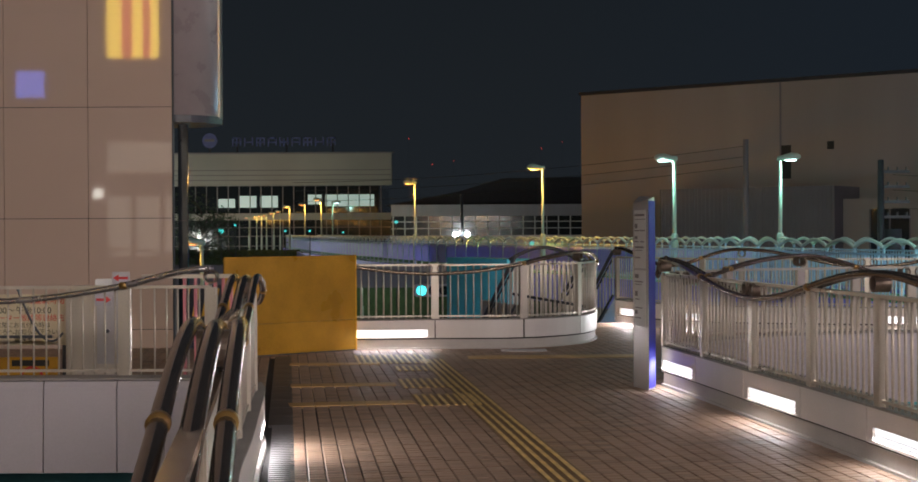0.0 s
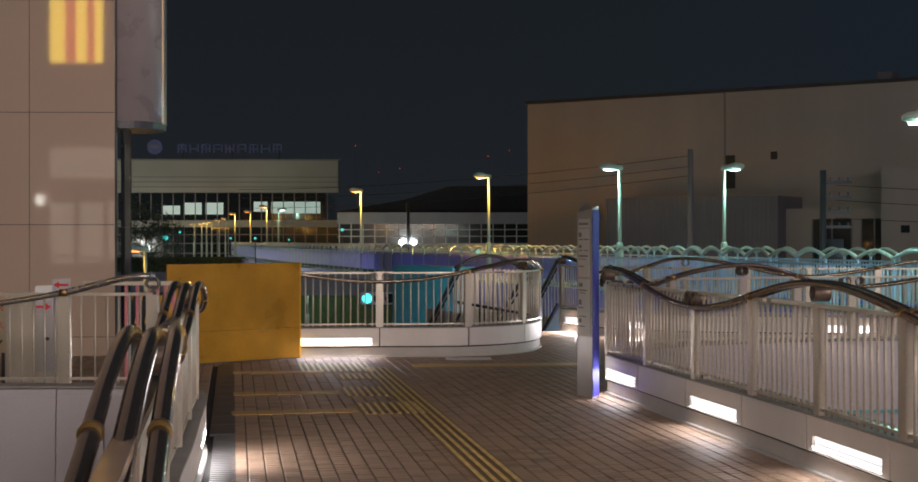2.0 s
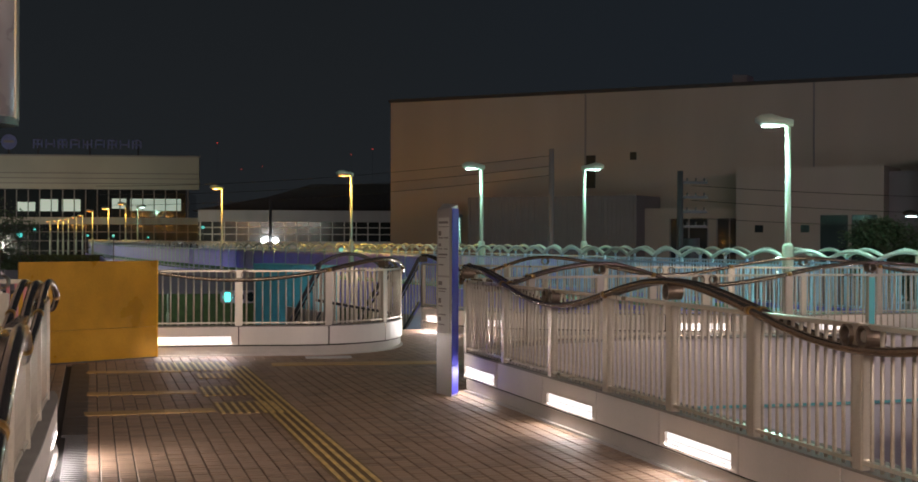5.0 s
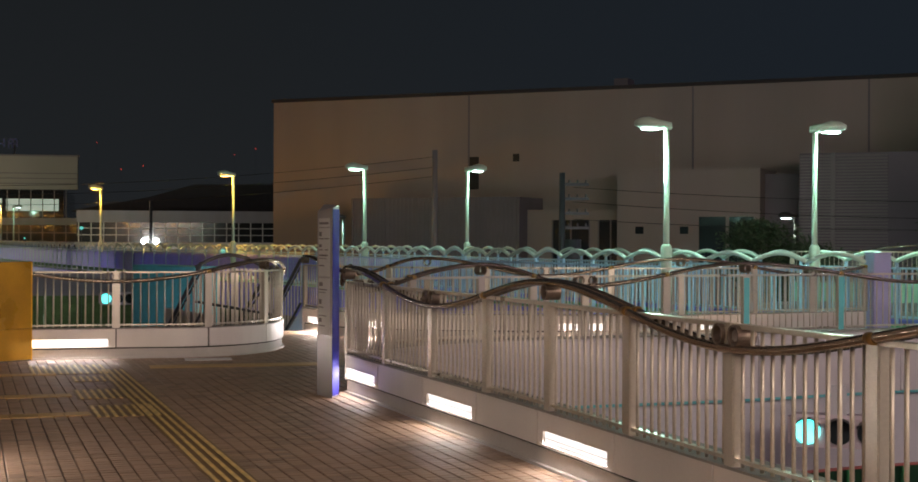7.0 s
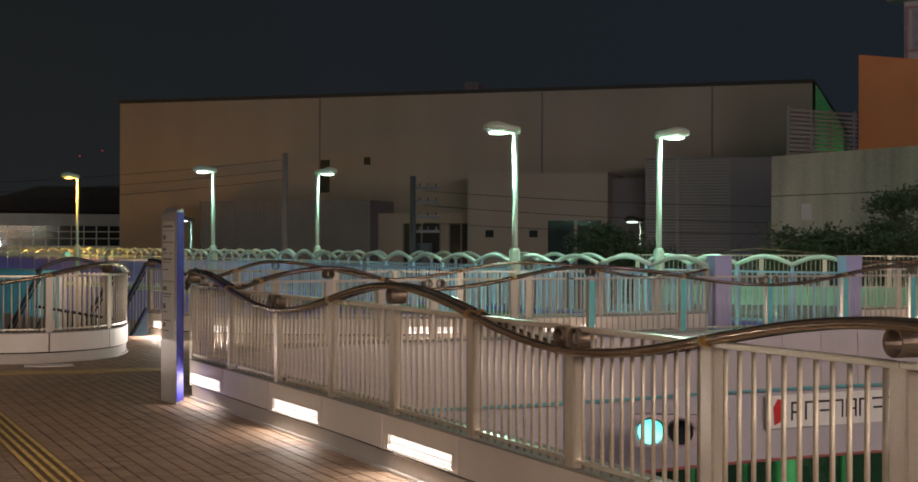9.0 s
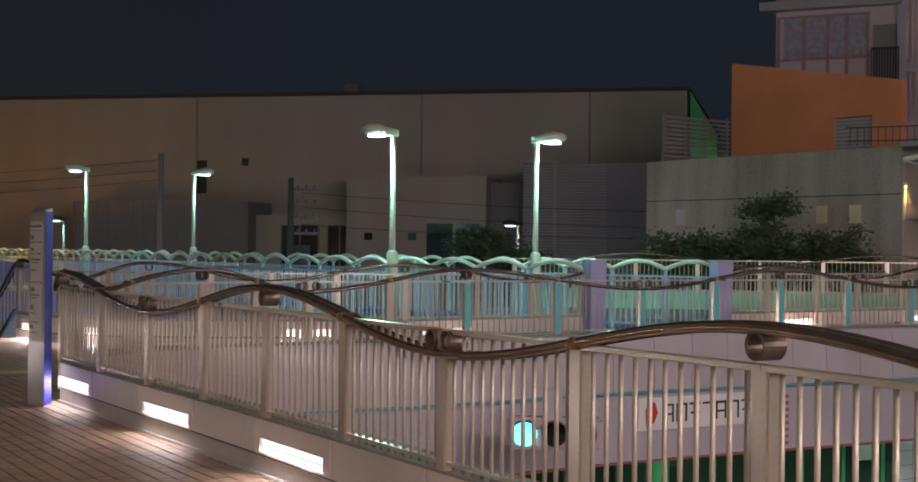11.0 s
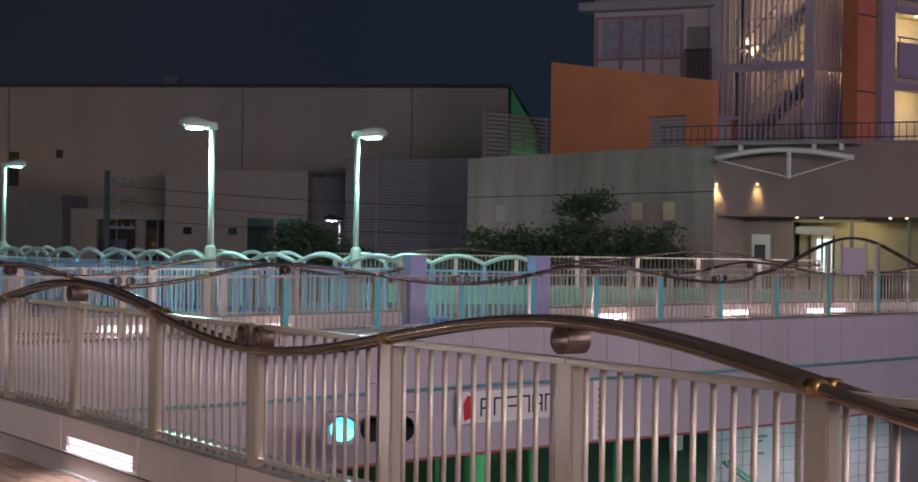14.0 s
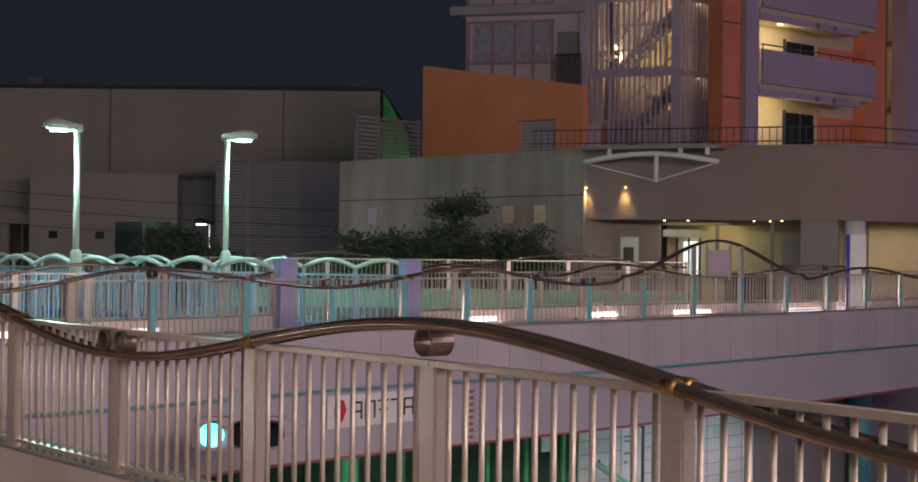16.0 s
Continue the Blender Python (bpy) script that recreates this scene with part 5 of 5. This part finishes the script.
for k in range(11):
    part("mullion", box(-6 + k * 1.15, -5.9 + k * 1.15, -0.06, 0.0, STREET, -1.2, m=UP), "greenlit", ug)
part("door", box(7.5, 8.2, -0.03, 0.0, STREET, -2.45, m=UP), "white", ug, "pale door with small notices")
part("door_frame", box(8.2, 8.28, -0.05, 0.0, STREET, -2.4, m=UP), "dark", ug)
for z, w in ((-2.62, 0.4), (-2.72, 0.25), (-3.0, 0.3), (-3.2, 0.12)):
    part("notice", box(7.58, 7.58 + w, -0.036, -0.031, z, z + 0.05, m=UP), "louver", ug)
part("pillar", pipe([UP @ Vector((-1.4, -1.2, STREET)), UP @ Vector((-1.4, -1.2, -1.2))], 0.2, 16), "greenlit", ug, smooth=True)
part("pillar", pipe([UP @ Vector((16.9, -0.4, STREET)), UP @ Vector((16.9, -0.4, -1.2))], 0.3, 16), "teal", ug, smooth=True)
part("hanging_sign", box(4.6, 4.95, -0.3, -0.25, -2.65, -2.3, m=UP), "white", ug)
for q in (0.0, 0.16):
    part("stair_rail", pipe([UP @ Vector((5.9 + q, -0.6, -2.95)), UP @ Vector((7.2 + q, -0.6, -3.7))], 0.05, 8), "mint", ug)
# glowing strips and area lamps added to light the street front; no fixtures known
part("tube_light", box(6.6, 12.2, -2.2, -1.8, -1.72, -1.68, m=UP), "window_lit", ug, "dim glowing strip added beside the fill lamp")
part("tube_light", box(-3.2, 5.2, -2.6, -2.2, -1.77, -1.73, m=UP), "window_lit", ug, "dim glowing strip added beside the fill lamp")
lamp("street_front_light", "AREA", UP @ Vector((9.4, -2.0, -1.75)), 58, (0.74, 0.97, 1.0), 5.6, UP @ Vector((9.4, -0.6, -5)), 0.4)
lamp("glazing_light", "AREA", UP @ Vector((1.0, -2.4, -1.8)), 55, (0.6, 1.0, 0.65), 8.5, UP @ Vector((1.0, -0.6, -5)), 0.4)


# ---- trees ----
def tree(name, place, top, spread, leaves, label, low=0.35, seed=1):
    rnd = random.Random(seed)
    th = thing(name, label, "tree", place, "trees")
    h = top - place[2]
    part("trunk", pipe([(0, 0, 0), (0.08, 0.03, h * 0.4), (-0.05, 0.05, h * 0.8)], [0.13, 0.09, 0.03], 8), "bark", th, smooth=True)
    tips = []
    for k in range(44):
        a, z = rnd.uniform(0, math.tau), h * rnd.uniform(low, 0.86)
        out = Vector((math.cos(a), math.sin(a), 0)) * spread * rnd.uniform(0.5, 1.15) * (1.15 - 0.7 * z / h)
        rise = rnd.uniform(0.02, 0.14) * h
        way = [Vector((0, 0, z)) + out * q + Vector((0, 0, rise * (2.2 * q - 1.5 * q * q))) for q in (0, 0.25, 0.5, 0.75, 1.0)]
        part("limb", pipe(way, [0.035, 0.028, 0.02, 0.014, 0.006], 5), "bark", th)
        tips += way[1:] + [way[3].lerp(way[4], 0.5), way[2].lerp(way[3], 0.5)]
    v, f = [], []
    for k in range(leaves):
        c = rnd.choice(tips) + Vector((rnd.gauss(0, 0.24), rnd.gauss(0, 0.24), rnd.gauss(-0.03, 0.15))) * spread * 0.5
        u = Vector((rnd.gauss(0, 1), rnd.gauss(0, 1), rnd.gauss(-0.3, 0.5))).normalized() * rnd.uniform(0.045, 0.10)
        w = u.cross(Vector((rnd.gauss(0, 1), rnd.gauss(0, 1), rnd.gauss(0, 1)))).normalized() * u.length * 0.32
        o = len(v)
        v += [tuple(c - u), tuple(c + w), tuple(c + u), tuple(c - w)]
        f.append((o, o + 1, o + 2, o + 3))
    me = bpy.data.meshes.new("crown")
    me.from_pydata(v, [], f)
    me.materials.append(M["leaf"])
    o = new("crown", me)
    o.parent = th


for k, (x, y, top, sp) in enumerate(((19.9, 32.6, 2.2, 1.5), (21.0, 32.0, 2.0, 1.3), (22.1, 31.8, 3.1, 1.15), (23.4, 30.8, 2.2, 1.2), (16.6, 37.4, 2.2, 1.3), (17.8, 37.0, 1.7, 1.3))):
    tree("tree", (x, y, -2.2), top + 0.1, sp * 1.2, 7000, "small dark tree with feathery leaves before the wall", 0.5, k + 1)
for k, (x, y, top, sp) in enumerate(((-10.8, 61, 3.8, 2.6), (-8.8, 58, 1.6, 2.4), (-6.9, 56, 1.2, 2.0))):
    tree("tree", (x, y, STREET), top, sp, 5000, "dark roadside tree beyond the side deck", 0.3, k + 21)

# ---- abutments seen through the curved railing ----
tw_ = thing("teal_abutment", "abutment wall under the far walkway, cyan glow put into its teal", "wall", kind="structure")
# cyan signal glow on the wall is put into its teal colour
part("wall", prism([(-0.35, 41.5), (1.25, 38.0), (1.9, 39.0), (0.3, 42.0)], STREET, 0.85), "tealwall", tw_)
ga = thing("cross_beam", "grey concrete beam on piers across the street", "beam", kind="structure")
part("beam", box(-9.5, 0.1, 46.5, 47.1, -0.2, 0.55), "bldA2", ga)
for x in (-9.3, -0.4):
    part("pier", box(x, x + 0.5, 46.55, 47.05, STREET, -0.204), "curb", ga)

# ---- terminal and low hall in the distance ----
te = thing("terminal_building", "long terminal building with some lit windows", "building")
part("upper_block", box(-45, -6.8, 147.0, 148.6, 6.4, 9.6), "term", te)
for z in (6.9, 7.4, 7.9):
    part("ledge", box(-45, -6.85, 146.92, 147.0, z, z + 0.08), "louver", te)
part("cornice", box(-45.2, -6.6, 146.8, 147.0, 9.6, 9.75), "louver", te)
part("glass_storey", box(-45, -8.2, 149, 170, 3.6, 6.4), "glass", te)
part("band", box(-45, -6.8, 148.0, 170, 2.9, 3.6), "term", te)
part("ground_storey", box(-45, -6.8, 149, 170, STREET, 2.9), "glass", te)
for s0, s1, z0, z1 in ((-13.7, -8.7, 4.3, 5.5), (-15.5, -14.1, 4.5, 5.5), (-22.6, -20.8, 4.2, 5.4), (-20.4, -18.6, 4.2, 5.4), (-24.7, -23.0, 4.2, 5.1)):
    part("window", box(s0, s1, 148.9, 149.0, z0, z1), "window_lit", te, "lit window")
for k in range(34):
    part("mullion", box(-45 + k * 1.12, -44.9 + k * 1.12, 148.8, 148.9, 3.6, 6.4), "louver", te)
    part("mullion", box(-45 + k * 1.12, -44.9 + k * 1.12, 148.8, 148.9, STREET, 2.9), "louver", te)
for z in (0.2, 1.2, 2.1):
    part("transom", box(-45, -6.9, 148.78, 148.88, z, z + 0.09), "louver", te)
rs = thing("roof_sign", "dark unlit roof sign with a round mark", "sign")
for k in range(9):
    for x0, x1, z0, z1 in ((0, 0.9, 0.78, 0.9), (0, 0.12, 0, 0.9), (0.78, 0.9, 0.1, 0.9), (0.1, 0.8, 0.36, 0.48), (0.38, 0.5, 0, 0.8))[(k % 3) % 2:5 - k % 2]:
        part("character_bar", box(-23.0 + k * 1.2 + x0, -23.0 + k * 1.2 + x1, 147.4, 147.6, 10.4 + z0, 10.4 + z1), "signblue", rs)
for x in (-22.5, -17.5, -12.8):
    part("support", box(x - 0.08, x + 0.08, 147.5, 147.7, 9.6, 10.6), "dirt", rs)
part("round_mark", pipe([(-25.3, 147.6, 11.0), (-25.3, 147.4, 11.0)], 0.75, 24), "signblue", rs)
part("wave_mark", box(-25.8, -24.8, 147.3, 147.38, 10.9, 11.15, m=None), "louver", rs)
part("support", box(-25.4, -25.2, 147.5, 147.7, 9.6, 10.4), "dirt", rs)
lh = thing("low_hall", "low hall with a dark vaulted roof and a white window grid", "building")
b = prism([(-6.2, -3.85), (0, -5.0), (3.7, -6.1), (14, -6.2), (14, -3.85)], -150, -122)
bmesh.ops.transform(b, matrix=Matrix.Rotation(radians(-90), 4, "X") @ Matrix.Diagonal((1, 1, -1, 1)), verts=b.verts[:])
part("roof", b, "dirt", lh)
part("fascia", box(-5.6, 14, 119.8, 122, 2.9, 3.85), "fascia", lh)
part("glass", box(-5.6, 14, 120.3, 121, 1.3, 2.9), "glass", lh)
part("plinth", box(-5.6, 14, 120.0, 121, 0.2, 1.3), "white", lh)
# upright olive block added in place of the dark far street
tagged(obj("planted_bank", prism([(-45, 118.6), (14, 118.6), (14, 119.6), (-45, 119.6)], STREET, 0.2), "grass"), "dark olive block added in place of the far street and grass", "bank", kind="structure")
for k in range(20):
    part("mullion", box(-5.5 + k * 0.98, -5.42 + k * 0.98, 120.2, 120.3, 1.3, 2.9), "white", lh)
for z in (1.85, 2.4):
    part("transom", box(-5.6, 14, 120.2, 120.3, z, z + 0.07), "white", lh)
fl_ = thing("floodlights", "pair of white floodlights before the low hall", "floodlight")
for x in (-0.24, 0.57):
    part("lens", pipe([(x, 100, 1.4), (x, 99.9, 1.4)], 0.2, 14), "flood", fl_, "glowing floodlight")
part("mast", pipe([(0.2, 100.2, STREET), (0.2, 100.2, 4.2)], 0.1, 8), "dark", fl_)
lamp("flood_light", "SPOT", (0.2, 100.4, 1.5), 600, (0.9, 0.97, 1.0), 0.2, (0.5, 121, 2.5), spot=150)
for i, (x, z) in enumerate(((-13.75, 27.5), (-7.3, 20.3), (-1.5, 21.3), (22.75, 24.7), (28.6, 26.3))):
    ma = thing("beacon_mast", "distant dark mast with a red warning light", "mast", group="beacon masts")
    part("shaft", pipe([(x, 400.4, STREET), (x, 400.4, z)], 0.015, 6), "dirt", ma)
    part("beacon", pipe([(x, 400, z - 0.2), (x, 400, z + 0.1)], 0.075, 10), "redled", ma, "red warning light")

for x, y, z, s in ((-15.63, 95.1, 1.73, 0.16), (-4.12, 95.0, 2.25, 0.10), (4.78, 94.9, 0.79, 0.13), (-11.4, 95.1, 1.7, 0.07), (-9.8, 95.1, 1.7, 0.07), (-14.7, 95.1, 2.1, 0.07), (-7.6, 95.1, 1.6, 0.06)):
    ds = thing("distant_signal", "distant cyan signal lamp on a thin post", "signal", group="distant signals")
    part("post", pipe([(x, y + 0.2, STREET), (x, y + 0.2, z)], 0.03, 6), "dark", ds)
    part("lens", pipe([(x, y + 0.16, z), (x, y, z)], s, 12), "distant_cyan", ds, "glowing cyan lens")

# ---- unseen front behind the camera, for tile reflections and added fill ----
sf = thing("station_front", "front behind the camera, added for tile reflections and fill light", "building")
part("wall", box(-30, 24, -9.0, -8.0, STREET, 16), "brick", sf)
part("display", box(-11.6, -9.9, -7.98, -7.9, 7.4, 11.0), "glow_yellow", sf, "lit yellow display case")
part("banner", box(-11.1, -10.75, -7.9, -7.86, 7.4, 11.0), "glow_red", sf, "lit red banner")
part("banner", box(-10.4, -10.15, -7.9, -7.86, 7.4, 11.0), "glow_red", sf, "lit red banner")
part("screen", box(-14.6, -13.7, -7.98, -7.9, 6.1, 6.95), "glow_blue", sf, "blue lit screen")
part("globe_lamp", pipe([(-11.9, -7.8, 2.75), (-11.9, -7.8, 3.05)], 0.15, 14), "globe", sf, "round white lamp")
for k in range(5):
    part("window", box(-11.6 + k * 0.95, -10.85 + k * 0.95, -7.98, -7.92, 0.8, 2.8), "glow_room", sf, "lit window")
part("gallery", box(-11.6, -7.2, -7.98, -7.92, 3.6, 4.6), "glow_room", sf, "lit gallery window")
# glowing band and area lamp are added fill; no such source is known
part("light_band", box(-3.5, 22.5, -7.98, -7.9, 5.0, 8.0), "glow_room", sf, "long glowing band added as fill")
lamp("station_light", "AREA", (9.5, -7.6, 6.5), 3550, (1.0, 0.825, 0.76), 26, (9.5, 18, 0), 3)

# ---- paving ----
PD = plane((0.0, 0.0), (1.0, 0.118))


def inside(x, y):
    hit = False
    for (x0, y0), (x1, y1) in zip(deck, deck[1:] + deck[:1]):
        if (y0 > y) != (y1 > y) and x < x0 + (y - y0) / (y1 - y0) * (x1 - x0):
            hit = not hit
    return hit


def banded(x, y):
    """Where tactile tiles, bands and the drain lie instead of pavers."""
    c = 0.67 - 0.118 * (y - 9.2)
    if abs(x - c) < 0.12 and y < 18.0:
        return True
    e = -1.125 - 0.118 * (y - 9.1)
    if x < e + 0.085:
        return 6.96 < y < 18.3 and x > e - 0.2
    return False


prnd = random.Random(3)
v, f, near = [], [], []
for i in range(-70, 292):
    for j in range(-82, 300):
        cx, cy_ = i * 0.118 + 0.06, j * 0.098 + (0.049 if i % 2 else 0)
        q = PD @ Vector((cx, cy_, 0))
        if not inside(q.x, q.y) or banded(q.x, q.y):
            continue
        if 0.5 < cx < 1.7 and 9.0 < cy_ < 11.6 and len(near) < 300:
            near.append((cx, cy_))
            continue
        z, o = prnd.uniform(-0.0015, 0.0015), len(v)
        for zz, ins in ((-0.02, 0.0), (z - 0.005, 0.0), (z, 0.005)):
            for sx, sy in ((-1, -1), (1, -1), (1, 1), (-1, 1)):
                v.append(tuple(PD @ Vector((cx + sx * (0.0548 - ins), cy_ + sy * (0.0458 - ins), zz))))
        for a in (0, 4):
            f += [(o + a + k, o + a + (k + 1) % 4, o + a + 4 + (k + 1) % 4, o + a + 4 + k) for k in range(4)]
        f.append((o + 8, o + 9, o + 10, o + 11))
me = bpy.data.meshes.new("paver_set")
me.from_pydata(v, [], f)
me.materials.append(M["paver_set"])
o = new("paver_set", me)
o.parent = fl
tagged(o, kind="stuff")
pv = part("paver", box(-0.0548, 0.0548, -0.0458, 0.0458, -0.03, 0.0, 0.004), "paver", fl)
pv.matrix_local = PD @ Matrix.Translation((*near[0], 0))
for cx, cy_ in near[1:300]:
    twin(pv, PD @ Matrix.Translation((cx, cy_, prnd.uniform(-0.0015, 0.0015))))

# tactile strip: tiles with four raised bars
ts = thing("tactile_strip", "yellow tactile guide strip with raised bars in the paving", "tactile paving", kind="structure")
tile_base, tile_bar = None, None
spots = [(0.67 - 0.118 * (6.6 + k * 0.3 - 9.2), 6.6 + k * 0.3) for k in range(-46, 38)]
for cx, cy_, nx, ny in ((-0.33, 15.05, 2, 3), (-0.12, 13.55, 2, 3), (-0.85, 17.9, 3, 4), (-0.45, 16.7, 2, 2)):
    for a in range(nx):
        for c in range(ny):
            u, w = (a - nx / 2 + 0.5) * 0.3, (c - ny / 2 + 0.5) * 0.3
            spots.append((cx + u * 0.993 - w * 0.117, cy_ + u * 0.117 + w * 0.993))
for cx, cy_ in spots:
    m = Matrix.Translation((cx, cy_, 0)) @ Matrix.Rotation(math.atan(0.118), 4, "Z")
    if tile_base is None:
        tile_base = part("guide_tile", box(-0.149, 0.149, -0.149, 0.149, -0.03, 0.004), "tactile_base", ts)
        tile_base.matrix_local = m
        base = tile_base
        tile_bar = part("guide_bar", box(-0.017, 0.017, -0.148, 0.148, 0.003, 0.011, 0.004), "tactile", base, "raised yellow bar")
        tile_bar.matrix_local = Matrix.Translation((-0.111, 0, 0))
    else:
        base = twin(tile_base, m)
        twin(tile_bar, Matrix.Translation((-0.111, 0, 0)), base)
    for k in range(1, 4):
        twin(tile_bar, Matrix.Translation((-0.111 + k * 0.074, 0, 0)), base)
for (x0, y0), (x1, y1), w in (((-2.03, 17.3), (-0.95, 17.35), 0.28), ((-1.74, 14.87), (-0.66, 15.0), 0.28), ((-1.56, 13.2), (-0.42, 13.4), 0.28), ((0.1, 18.15), (2.3, 18.25), 0.42)):
    n_ = 5
    for k in range(n_):
        a, c = Vector((x0, y0, 0)).lerp(Vector((x1, y1, 0)), k / n_), Vector((x0, y0, 0)).lerp(Vector((x1, y1, 0)), (k + 1) / n_)
        L = (c - a).length
        part("band_tile", box(0.004, L - 0.004, -w / 2, w / 2, -0.02, 0.005), "band", ts).matrix_local = plane(tuple(a)[:2], tuple(c)[:2])
dr = thing("drain_channel", "steel drain grating and dark stone edge along the low wall", "drain", kind="structure")
for k in range(60):
    y = 7.0 + k * 0.08
    part("grate_bar", box(-0.085, 0.085, -0.022, 0.022, -0.02, 0.004), "granite", dr).matrix_local = Matrix.Translation((-1.125 - 0.118 * (y - 9.1), y, 0)) @ Matrix.Rotation(math.atan(0.118), 4, "Z")
for k in range(11):
    y = 11.8 + k * 0.6
    part("edge_stone", box(-0.12, 0.085, -0.297, 0.297, -0.02, 0.003, 0.003), "granite", dr).matrix_local = Matrix.Translation((-1.125 - 0.118 * (y + 0.3 - 9.1), y + 0.3, 0)) @ Matrix.Rotation(math.atan(0.118), 4, "Z")
mc = thing("floor_plate", "pale metal cover plate set in the paving", "cover plate", kind="structure")
part("plate", box(0.55, 1.15, 19.0, 19.35, -0.01, 0.006), "pylon", mc)
